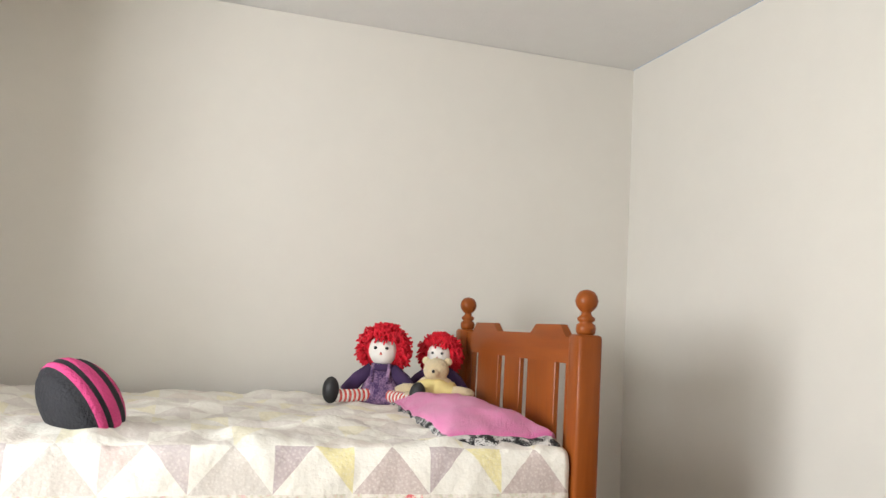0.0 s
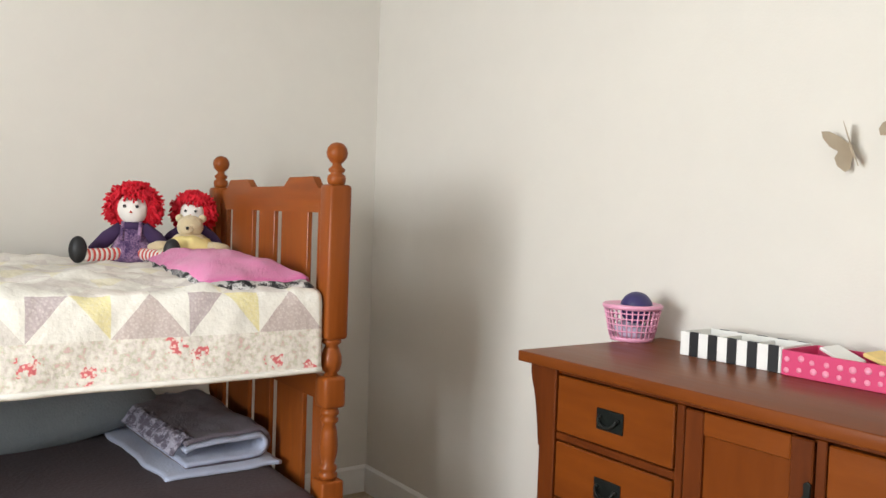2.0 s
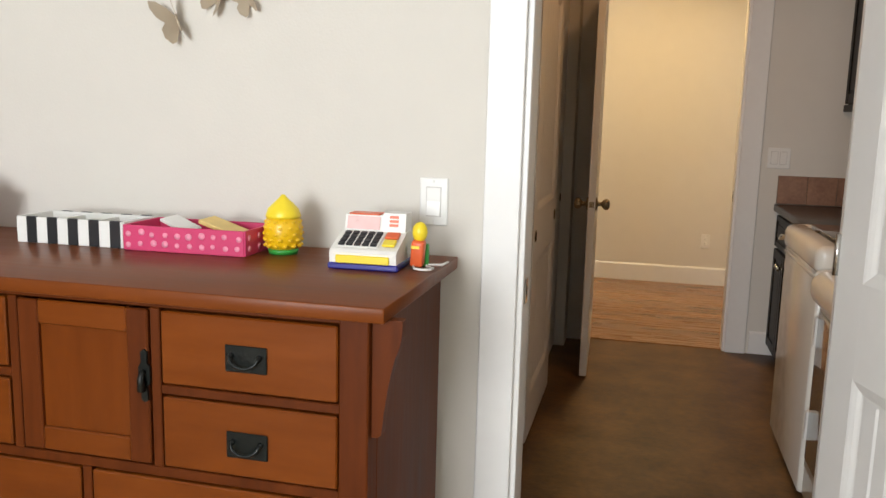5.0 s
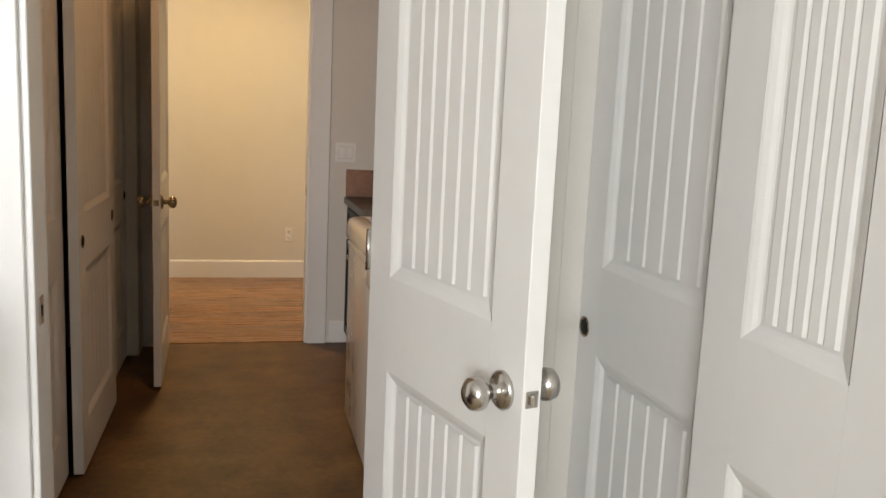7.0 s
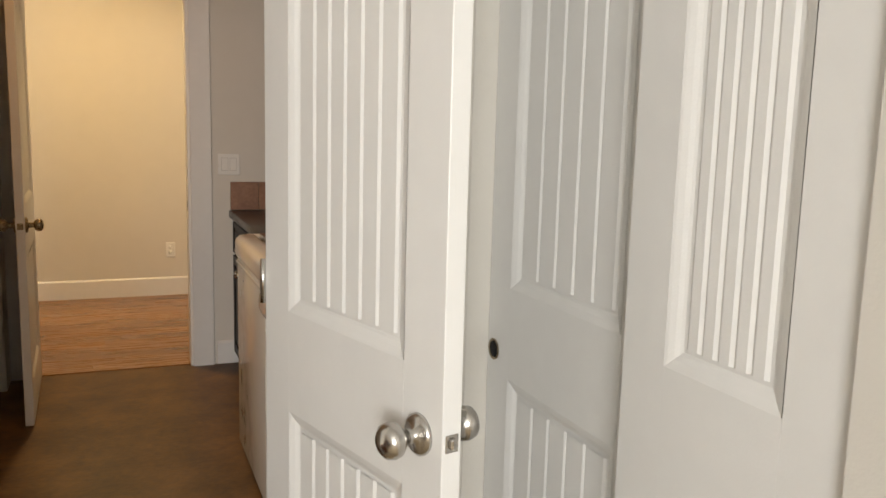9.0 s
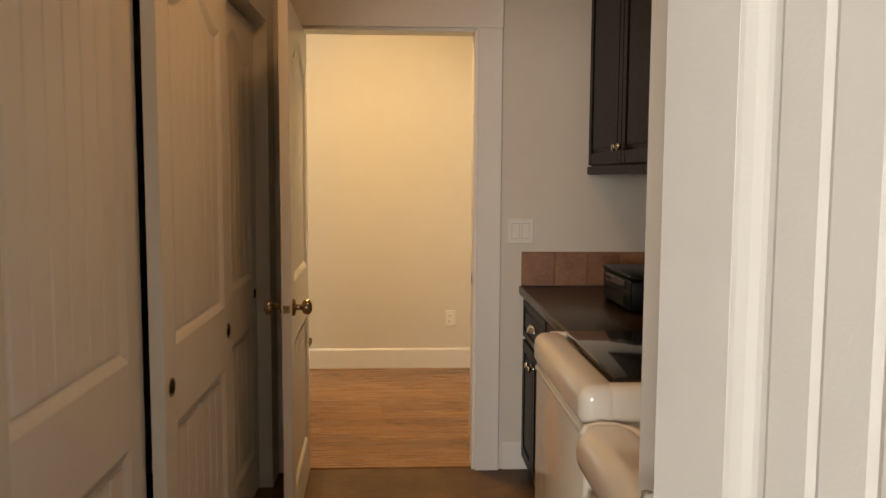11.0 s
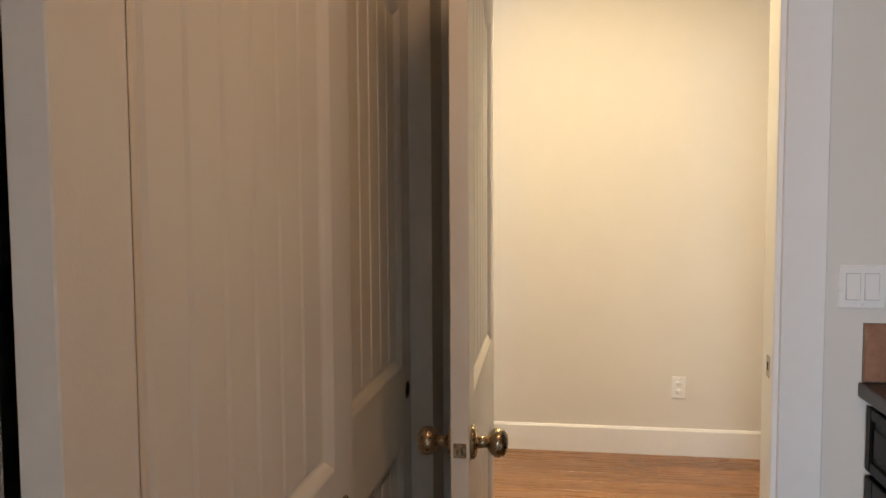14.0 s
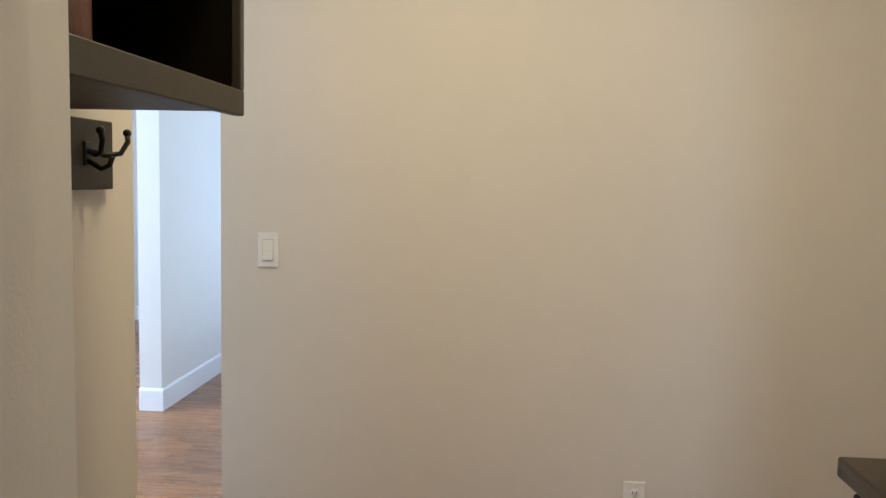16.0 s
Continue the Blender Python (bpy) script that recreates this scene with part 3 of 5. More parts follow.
for sx in (-1, 1):
    part("short_side", Mb().box(sx * SW / 2 - 0.003, -SD / 2, 0, sx * SW / 2 + 0.003, SD / 2, SH, 0.001), CARD, sb)
for k in (-0.048, 0.048):
    part("divider", Mb().box(k - 0.002, -SD / 2 + 0.004, 0.004, k + 0.002, SD / 2 - 0.004, SH - 0.006), CARD, sb)
tagged(part("green_trinket", Mb().ball((0, 0, 0), 0.026, 0.03, 0.02, n=8, bumps=0.2), mat("lime_plastic", (0.45, 0.6, 0.05), 0.5), at=pose(-1.575, -0.175, TOPZ + 0.03)), "lime green trinket in the striped box", "trinket")

# pink dotted box
PINKC = mat("hot_pink_card", (0.62, 0.045, 0.15), 0.55, var=0.04)
DOT = mat("pale_pink_print", (0.85, 0.30, 0.42), 0.55, var=0.04)
pb = thing("pink_box", "open hot pink box with pale polka dots", "box", pose(-1.275, -0.165, TOPZ, 0, 0, 1.5))
PW, PD, PH = 0.30, 0.15, 0.058
part("floor_panel", Mb().box(-PW / 2, -PD / 2, 0, PW / 2, PD / 2, 0.004), PINKC, pb)
for sy in (-1, 1):
    part("long_side", Mb().box(-PW / 2, sy * PD / 2 - 0.003, 0, PW / 2, sy * PD / 2 + 0.003, PH, 0.001), PINKC, pb)
for sx in (-1, 1):
    part("short_side", Mb().box(sx * PW / 2 - 0.003, -PD / 2, 0, sx * PW / 2 + 0.003, PD / 2, PH, 0.001), PINKC, pb)
rng = random.Random(4)
for k in range(20):
    x, z, r = -PW / 2 + 0.014 + (k // 2) * 0.0302 + rng.uniform(-0.003, 0.003), (0.016 if k % 2 else 0.041) + rng.uniform(-0.004, 0.004), rng.uniform(0.0055, 0.0085)
    part("dot", Mb().lathe([(0.0, -0.0006), (r, -0.0006), (r, 0.0004)], (x, -PD / 2 - 0.0032, z), "y", 14), DOT, pb)
for k in range(6):
    y, z = -PD / 2 + 0.02 + (k // 2) * 0.05, 0.016 if k % 2 else 0.041
    part("dot", Mb().lathe([(0.0, 0.0006), (0.007, 0.0006), (0.007, -0.0004)], (PW / 2 + 0.0032, y, z), "x", 14), DOT, pb)
tagged(part("paper_packet", Mb().box(-0.05, -0.025, -0.004, 0.05, 0.025, 0.004, 0.002), CARD, at=pose(-1.325, -0.165, TOPZ + 0.055, 8, 12, -25)), "white paper packet lying in the pink box", "paper")
tagged(part("yellow_envelope", Mb().box(-0.06, -0.028, -0.005, 0.06, 0.028, 0.005, 0.002), mat("cream_yellow_card", (0.78, 0.58, 0.22), 0.6), at=pose(-1.21, -0.16, TOPZ + 0.053, 5, 14, -12)), "cream yellow envelope lying in the pink box", "envelope")

# lemon-shaped cup
LEM = mat("yellow_translucent_plastic", (0.85, 0.52, 0.01), 0.3, var=0.06, bump=0.0)
LEM2 = mat("bright_yellow_plastic", (0.88, 0.68, 0.03), 0.35, var=0.03, bump=0.0)
GRN = mat("green_plastic", (0.04, 0.33, 0.05), 0.4, var=0.05, bump=0.0)
lm = thing("lemon_cup", "yellow pineapple-shaped plastic cup with green base", "cup", pose(-1.068, -0.15, TOPZ) @ Matrix.Diagonal((1.14, 1.14, 0.85, 1)))
part("base", Mb().lathe([(0.0, 0), (0.029, 0), (0.031, 0.010), (0.029, 0.014), (0.0, 0.014)], n=24), GRN, lm)
lb = Mb()
lb.lathe([(0.028, 0.012), (0.036, 0.030), (0.0395, 0.055), (0.038, 0.080), (0.033, 0.100), (0.0, 0.101)], n=24)
for j in range(5):
    for i in range(12):
        a, z = 2 * math.pi * (i + 0.5 * (j % 2)) / 12, 0.024 + j * 0.016
        r = 0.030 + 0.0095 * math.sin(math.pi * min(1, (z + 0.02) / 0.14))
        lb.ball(((r - 0.0030) * math.cos(a), (r - 0.0030) * math.sin(a), z), 0.0056, n=6)
part("body", lb, LEM, lm)
part("lid", Mb().lathe([(0.0345, 0.098), (0.036, 0.103), (0.031, 0.122), (0.018, 0.140), (0.008, 0.152), (0.004, 0.160), (0.0, 0.161)], n=24), LEM2, lm)

# toy cash register
REGW = mat("white_toy_plastic", (0.82, 0.80, 0.76), 0.35, var=0.02, bump=0.0)
BLUE = mat("royal_blue_plastic", (0.02, 0.02, 0.22), 0.35, var=0.05, bump=0.0)
REDP = mat("red_plastic", (0.62, 0.03, 0.03), 0.32, var=0.04, bump=0.0)
ORNG = mat("orange_red_plastic", (0.75, 0.13, 0.04), 0.35, var=0.04, bump=0.0)
rg = thing("toy_cash_register", "white, yellow and blue toy cash register on the dresser", "toy", pose(-0.828, -0.215, TOPZ, 0, 0, 2))
part("tray", Mb().box(-0.077, -0.075, 0, 0.077, 0.075, 0.014, 0.003), BLUE, rg)
part("body", Mb().prism([(-0.072, 0.014), (-0.074, 0.036), (-0.068, 0.042), (0.015, 0.072), (0.068, 0.072), (0.068, 0.014)], -0.073, 0.073, "x"), REGW, rg)
part("cash_drawer", Mb().box(-0.058, -0.079, 0.014, 0.058, -0.07, 0.031, 0.002), LEM2, rg)
km = pose(0, -0.027, 0.0575, 19.9, 0, 0)
kp = part("keypad", Mb().box(-0.062, -0.036, 0, 0.03, 0.036, 0.003, 0.001), REGW, rg, at=km)
for i in range(5):
    for j in range(4):
        part("key", Mb().box(-0.059 + i * 0.0176, -0.033 + j * 0.0165, 0.002, -0.0455 + i * 0.0176, -0.021 + j * 0.0165, 0.007, 0.0012), BLK, kp)
part("red_key", Mb().box(0.033, 0.004, 0.001, 0.064, 0.03, 0.007, 0.002), ORNG, kp)
part("yellow_key", Mb().box(0.036, -0.03, 0.001, 0.064, -0.004, 0.007, 0.002), LEM2, kp)
part("display", Mb().prism([(0.012, 0.07), (0.022, 0.106), (0.066, 0.106), (0.066, 0.07)], -0.068, 0.018, "x"), REGW, rg)
part("screen", Mb().box(-0.062, -0.0008, -0.014, 0.012, 0.0008, 0.014), mat("pale_pink_screen", (0.80, 0.52, 0.50), 0.3), rg, at=pose(0, 0.0155, 0.089, -15.5))
part("red_cap", Mb().box(-0.06, 0.02, 0.1055, 0.01, 0.06, 0.109, 0.001), ORNG, rg)
part("receipt_box", Mb().prism([(0.010, 0.07), (0.018, 0.112), (0.066, 0.112), (0.066, 0.07)], 0.019, 0.070, "x"), REGW, rg)
for k in range(3):
    part("red_print", Mb().box(0.034, -0.001, -0.010 + k * 0.009, 0.054, 0.0005, -0.004 + k * 0.009), ORNG, rg, at=pose(0, 0.0135, 0.093, -11))
# toy microphone scanner with its cord
mc = thing("toy_microphone", "red and yellow toy microphone with white cord", "toy", pose(-0.727, -0.215, TOPZ))
part("grip", Mb().box(-0.014, -0.013, 0.0, 0.014, 0.013, 0.058, 0.005, seg=2, m=pose(0, 0, 0.004, 8, 6, 0)), ORNG, mc)
part("head", Mb().ball((0.006, -0.002, 0.078), 0.0165, 0.0165, 0.022, n=10), LEM2, mc)
part("label_plate", Mb().box(-0.008, -0.022, 0.044, 0.010, -0.0185, 0.050), LEM2, mc)
part("cord", Mb().tube([(-0.004, -0.015, 0.006), (0.004, -0.035, 0.004), (0.022, -0.042, 0.004), (0.038, -0.035, 0.004), (0.040, -0.015, 0.004), (0.022, 0.0, 0.004), (0.016, 0.018, 0.004), (0.034, 0.026, 0.004), (0.048, 0.03, 0.004), (0.055, 0.06, 0.006)], 0.0028, 6), REGW, mc)
part("holder", Mb().box(-0.018, 0.012, 0, 0.02, 0.03, 0.05, 0.003), GRN, mc)


# butterflies on the wall
def butterfly(x, z, size, turn, m, lift, label, right=True):
    ob = thing("wall_butterfly", label, "wall decoration", pose(x, -0.004, z) @ pose(0, 0, 0, 0, turn, 0), group="butterflies on the wall")
    wing = [(0.0, 0.10), (0.14, 0.30), (0.34, 0.46), (0.50, 0.48), (0.52, 0.34), (0.44, 0.14), (0.30, 0.02), (0.42, -0.10), (0.42, -0.28), (0.30, -0.42), (0.18, -0.38), (0.08, -0.20), (0.0, -0.08)]
    for s in ((-1, 1) if right else (-1,)):
        mb = Mb().prism([(s * px * size, pz * size) for px, pz in wing], -0.0006, 0.0006, "y")
        part("wing", mb, m, ob, at=pose(0, 0, 0, 0, 0, -s * lift))
    part("body", Mb().tube([(0, -0.001, -0.16 * size), (0, -0.002, 0), (0, -0.001, 0.18 * size)], 0.03 * size, 8, r2=0.02 * size), m, ob)
    return ob


BEIGE = mat("beige_card", (0.47, 0.39, 0.29), 0.7, var=0.05)
butterfly(-1.416, 1.550, 0.125, -22, BEIGE, 62, "beige paper butterfly with raised wings")
butterfly(-1.305, 1.605, 0.09, 30, BEIGE, 50, "small beige paper butterfly with raised wings")
butterfly(-1.225, 1.600, 0.088, -30, BEIGE, 50, "small beige paper butterfly with raised wings")
butterfly(-1.150, 1.653, 0.095, 70, mat("cream_card", (0.62, 0.57, 0.47), 0.7, var=0.05), 45, "cream paper butterfly beside a red flower")
fl = thing("wall_flower", "crimson paper flower on the wall", "wall decoration", pose(-1.118, -0.012, 1.640))
for i in range(9):
    a = 2 * math.pi * i / 9
    part("petal", Mb().ball((0, 0, 0), 0.018, 0.003, 0.009, n=8), mat("crimson_paper", (0.55, 0.02, 0.07), 0.6) if i == 0 else bpy.data.materials["crimson_paper"], fl, at=pose(0.016 * math.cos(a), -0.004 * (i % 3), 0.016 * math.sin(a), 0, -math.degrees(a), 18))
part("centre", Mb().ball((0, -0.006, 0), 0.009, n=8), bpy.data.materials["crimson_paper"], fl)

# red toy bin with a white toy dog
bn = thing("toy_bin", "red plastic toy bin beside the dresser", "bin", pose(-2.29, -0.24, 0))
BW0, BD0, BH0 = 0.40, 0.29, 0.31
bb = Mb()


def ring(w, d, z):
    return [(-w, -d, z), (w, -d, z), (w, d, z), (-w, d, z)]


levels = [ring(BW0 / 2 - 0.03, BD0 / 2 - 0.03, 0.0), ring(BW0 / 2, BD0 / 2, BH0 - 0.02), ring(BW0 / 2 + 0.014, BD0 / 2 + 0.014, BH0 - 0.018), ring(BW0 / 2 + 0.014, BD0 / 2 + 0.014, BH0), ring(BW0 / 2 - 0.006, BD0 / 2 - 0.006, BH0 - 0.003), ring(BW0 / 2 - 0.034, BD0 / 2 - 0.034, 0.006)]
vs = [p for lv in levels for p in lv]
fs = [(j * 4 + i, j * 4 + (i + 1) % 4, (j + 1) * 4 + (i + 1) % 4, (j + 1) * 4 + i) for j in range(5) for i in range(4)] + [(3, 2, 1, 0), (20, 21, 22, 23)]
bb.add(vs, fs)
part("bin_body", bb, REDP, bn)
FLUFF = mat("white_plush", (0.80, 0.78, 0.74), 0.95, var=0.06, scale=40, bump=0.9, bscale=300, sheen=0.3)
dg = Mb()
dg.ball((0, 0, 0), 0.085, 0.075, 0.075, n=14, bumps=0.12, freq=60)
dg.ball((-0.015, -0.075, -0.025), 0.045, 0.045, 0.038, n=10, bumps=0.1, freq=60)
dg.ball((-0.07, 0.02, 0.065), 0.032, 0.024, 0.038, n=10, bumps=0.12, freq=60)
dg.ball((0.075, 0.0, 0.055), 0.032, 0.024, 0.038, n=10, bumps=0.12, freq=60)
dg.ball((0.02, 0.06, -0.12), 0.10, 0.10, 0.10, n=12, bumps=0.1, freq=50)
dg.ball((-0.02, -0.117, -0.015), 0.011, n=6, mi=1)
dg.ball((-0.038, -0.070, 0.022), 0.009, n=6, mi=1)
dg.ball((0.018, -0.072, 0.020), 0.009, n=6, mi=1)
dg.ball((0.035, -0.02, 0.078), 0.022, 0.012, 0.016, n=8, mi=2, bumps=0.2)
tagged(part("toy_dog", dg, [FLUFF, BLK, PINKP], at=pose(-2.32, -0.245, 0.285, 0, 0, 14)), "white plush toy dog sitting in the red bin", "toy")
tagged(part("toy_pile", Mb().ball((0, 0, 0), 0.15, 0.10, 0.08, n=14, bumps=0.3, freq=14), mat("mixed_plush_cloth", (0.35, 0.12, 0.10), 0.9, var=0.3, scale=12), at=pose(-2.27, -0.23, 0.09)), "pile of soft toys at the bottom of the bin", "toys", kind="stuff")

# ---- bunk bed ----
bed = thing("bunk_bed", "honey-stained pine bunk bed with turned ball-top posts", "bunk bed")
BXL, BXR, BYH, BYF = -3.478, -2.497, -0.860, -2.90
A = 0.036


def bed_post(x, y):
    pst = thing("bed_post", "", "")
    pst.parent = bed
    for key in ("label", "category"):
        if key in pst:
            del pst[key]
    pst.matrix_basis = pose(x, y, 0)
    part("lower_block", Mb().box(-A, -A, 0, A, A, 0.555, 0.006, seg=2), PINE, pst)
    part("turned_spindle", Mb().lathe([(0.020, 0.553), (0.029, 0.562), (0.029, 0.572), (0.021, 0.578), (0.027, 0.585), (0.027, 0.594), (0.019, 0.602), (0.026, 0.630), (0.028, 0.660), (0.024, 0.700), (0.019, 0.722), (0.027, 0.730), (0.027, 0.738), (0.020, 0.745), (0.028, 0.752), (0.028, 0.760), (0.021, 0.775)], n=20), PINE, pst)
    part("middle_block", Mb().box(-A, -A, 0.772, A, A, 0.868, 0.012, seg=2), PINE, pst)
    part("turned_vase", Mb().lathe([(0.024, 0.866), (0.018, 0.876), (0.027, 0.884), (0.032, 0.905), (0.031, 0.925), (0.024, 0.945), (0.019, 0.958), (0.029, 0.966), (0.029, 0.974), (0.022, 0.982)], n=20), PINE, pst)
    part("upper_block", Mb().box(-A, -A, 0.978, A, A, 1.435, 0.010, seg=2), PINE, pst)
    part("ball_finial", Mb().lathe([(0.020, 1.433), (0.026, 1.440), (0.028, 1.452), (0.026, 1.462), (0.017, 1.468), (0.024, 1.474), (0.025, 1.481), (0.015, 1.489), (0.013, 1.497), (0.021, 1.504), (0.0285, 1.514), (0.032, 1.528), (0.0285, 1.543), (0.020, 1.554), (0.008, 1.559), (0.0, 1.560)], n=24), PINE, pst)
    return pst


for y in (BYH, BYF):
    for x in (BXL, BXR):
        bed_post(x, y)


def end_board(y, base, z0, z1, top=True):
    """One end of a bunk: a humped top rail, a lower rail and wide slats."""
    x0, x1 = BXL + A - 0.004, BXR - A + 0.004
    L = x1 - x0
    rail_h = 0.075
    pts = [(x0, z1 - rail_h), (x1, z1 - rail_h)]
    for u, dz in ((1.0, 0.0), (0.93, 0.0), (0.885, 0.036), (0.70, 0.036), (0.655, 0.008), (0.345, 0.008), (0.30, 0.036), (0.115, 0.036), (0.07, 0.0), (0.0, 0.0)):
        pts.append((x0 + L * u, z1 + dz))
    if not top:
        pts = [(x0, z1 - rail_h), (x1, z1 - rail_h), (x1, z1), (x0, z1)]
    part("top_rail", Mb().prism(pts, y - 0.012, y + 0.012, "y"), PINEH, base)
    part("bottom_rail", Mb().box(x0, y - 0.012, z0, x1, y + 0.012, z0 + 0.07, 0.002), PINEH, base)
    for a, b in ((0.0, 0.070), (0.135, 0.355), (0.420, 0.565), (0.630, 0.850), (0.925, 1.0)):
        part("slat", Mb().box(x0 + L * a, y - 0.008, z0 + 0.06, x0 + L * b, y + 0.008, z1 - rail_h + 0.01, 0.002), PINE, base)


end_board(BYH, bed, 0.995, 1.426)
end_board(BYF, bed, 0.995, 1.432)
end_board(BYH, bed, 0.32, 0.86, False)
end_board(BYF, bed, 0.32, 0.86, False)
for x in (BXL, BXR):
    part("side_rail", Mb().box(x - 0.012, BYF + A, 0.93, x + 0.012, BYH - A, 1.06, 0.003), PINE, bed)
    part("side_rail", Mb().box(x - 0.012, BYF + A, 0.28, x + 0.012, BYH - A, 0.40, 0.003), PINE, bed)
for z in (0.955, 0.305):
    part("slat_deck", Mb().box(BXL + 0.012, BYF + A, z, BXR - 0.012, BYH - A, z + 0.02), PINE, bed)

SHEETG = mat("blue_grey_sheet", (0.42, 0.46, 0.48), 0.9, var=0.06, scale=8, bump=0.3)
tagged(part("upper_mattress", Mb().box(BXL + 0.03, BYF + 0.05, 0.976, BXR - 0.02, BYH - 0.035, 1.10, 0.03, seg=3), SHEETG), "pale mattress under the quilt on the upper bunk", "mattress")
tagged(part("lower_mattress", Mb().box(BXL + 0.03, BYF + 0.05, 0.326, BXR - 0.02, BYH - 0.035, 0.50, 0.03, seg=3), SHEETG), "mattress under the dark sheet on the lower bunk", "mattress")
for (yy, lab) in ((-1.75, "blue-grey pillow lying against the wall on the lower bunk"),):
    tagged(part("pillow", Mb().ball((0, 0, 0), 0.13, 0.62, 0.16, n=18, bumps=0.08, freq=6), mat("dusky_blue_pillowcase", (0.24, 0.27, 0.29), 0.9, var=0.06, scale=8, bump=0.3), at=pose(-3.36, yy, 0.66, 0, -20, 0)), lab, "pillow")

# quilt with rows of triangle patches and a flowered border


def quilt_material():
    mt = bpy.data.materials.new("patchwork_quilt")
    mt.use_nodes = True
    nt = mt.node_tree
    N, L = nt.nodes, nt.links
    b = N["Principled BSDF"]
    b.inputs["Roughness"].default_value = 0.92
    uv = N.new("ShaderNodeUVMap")
    sp = N.new("ShaderNodeSeparateXYZ")
    L.new(uv.outputs[0], sp.inputs[0])

    def math_(op, a, bb=None, c=None):
        n = N.new("ShaderNodeMath")
        n.operation = op
        for i, q in enumerate((a, bb, c)):
            if q is None:
                continue
            if isinstance(q, (int, float)):
                n.inputs[i].default_value = q
            else:
                L.new(q, n.inputs[i])
        return n.outputs[0]

    def mix(f, a, c):
        n = N.new("ShaderNodeMix")
        n.data_type = "RGBA"
        for i, q in ((0, f), (6, a), (7, c)):
            if isinstance(q, tuple):
                n.inputs[i].default_value = (*q, 1)
            else:
                L.new(q, n.inputs[i])
        return n.outputs[2]
    U, V = sp.outputs[0], sp.outputs[1]
    # rows of triangles 0.118 m high above a border of 0.112 m
    v2 = math_("DIVIDE", math_("SUBTRACT", V, 0.120), 0.118)
    row = math_("FLOOR", v2)
    fv = math_("FRACT", v2)
    u2 = math_("ADD", math_("DIVIDE", U, 0.195), math_("MULTIPLY", row, 0.5))
    tri = math_("MULTIPLY", math_("ABSOLUTE", math_("SUBTRACT", math_("FRACT", u2), 0.5)), 2.0)
    up = math_("LESS_THAN", fv, math_("SUBTRACT", 1.0, tri))
    cell = math_("ADD", math_("FLOOR", math_("ADD", u2, 0.0)), math_("MULTIPLY", row, 17.0))
    cell2 = math_("ADD", math_("FLOOR", math_("ADD", u2, 0.5)), math_("MULTIPLY", row, 31.0))
    wn1, wn2 = N.new("ShaderNodeTexWhiteNoise"), N.new("ShaderNodeTexWhiteNoise")
    for w, c in ((wn1, cell), (wn2, cell2)):
        w.noise_dimensions = "1D"
        L.new(c, w.inputs["W"])

    def ramp(src, stops):
        r = N.new("ShaderNodeValToRGB")
        r.color_ramp.interpolation = "CONSTANT"
        e = r.color_ramp.elements
        e[0].position, e[0].color = stops[0][0], (*stops[0][1], 1)
        e[1].position, e[1].color = stops[1][0], (*stops[1][1], 1)
        for p, c in stops[2:]:
            q = e.new(p)
            q.color = (*c, 1)
        L.new(src, r.inputs[0])
        return r.outputs[0]
    WHT = (0.82, 0.79, 0.72)
    cu = ramp(wn1.outputs[0], [(0.0, (0.56, 0.47, 0.44)), (0.30, (0.64, 0.59, 0.54)), (0.5, (0.68, 0.57, 0.51)), (0.72, (0.56, 0.49, 0.48)), (0.88, (0.70, 0.65, 0.60))])
    cd = ramp(wn2.outputs[0], [(0.0, (0.80, 0.72, 0.40)), (0.34, (0.58, 0.51, 0.50)), (0.55, (0.80, 0.72, 0.40)), (0.70, (0.52, 0.44, 0.44)), (0.88, (0.70, 0.58, 0.54))])
    par = math_("FRACT", math_("MULTIPLY", math_("FLOOR", u2), 0.5))
    cu = mix(math_("GREATER_THAN", par, 0.25), cu, WHT)
    half = math_("LESS_THAN", math_("FRACT", math_("ADD", math_("MULTIPLY", math_("FLOOR", math_("ADD", u2, 0.5)), 0.5), 0.01)), 0.25)
    right_half = math_("LESS_THAN", math_("FRACT", math_("ADD", u2, 0.5)), 0.5)
    sliver = math_("ABSOLUTE", math_("SUBTRACT", half, right_half))
    cd = mix(sliver, cd, WHT)
    patch = mix(up, cd, cu)
    # rows above the first are mixed towards white
    whiten = math_("MULTIPLY", math_("GREATER_THAN", row, 0.5), 0.62)
    patch = mix(whiten, patch, WHT)
    # prints on the coloured patches
    pn = N.new("ShaderNodeTexVoronoi")
    pn.voronoi_dimensions = "2D"
    pn.inputs["Scale"].default_value = 95
    L.new(uv.outputs[0], pn.inputs["Vector"])
    spots = math_("LESS_THAN", pn.outputs["Distance"], 0.28)
    patch = mix(math_("MULTIPLY", spots, 0.28), patch, (0.80, 0.76, 0.70))
    # border print
    n1 = N.new("ShaderNodeTexNoise")
    n1.inputs["Scale"].default_value, n1.inputs["Detail"].default_value = 55, 5
    L.new(uv.outputs[0], n1.inputs["Vector"])
    r1 = N.new("ShaderNodeValToRGB")
    e = r1.color_ramp.elements
    e[0].position, e[0].color = 0.34, (0.68, 0.48, 0.45, 1)
    e[1].position, e[1].color = 0.60, (0.80, 0.76, 0.68, 1)
    q = e.new(0.43)
    q.color = (0.62, 0.62, 0.49, 1)
    q = e.new(0.50)
    q.color = (0.74, 0.67, 0.62, 1)
    L.new(n1.outputs[0], r1.inputs[0])
    rose = N.new("ShaderNodeTexVoronoi")
    rose.voronoi_dimensions = "2D"
    rose.inputs["Scale"].default_value = 7.0
    rose.inputs["Randomness"].default_value = 0.75
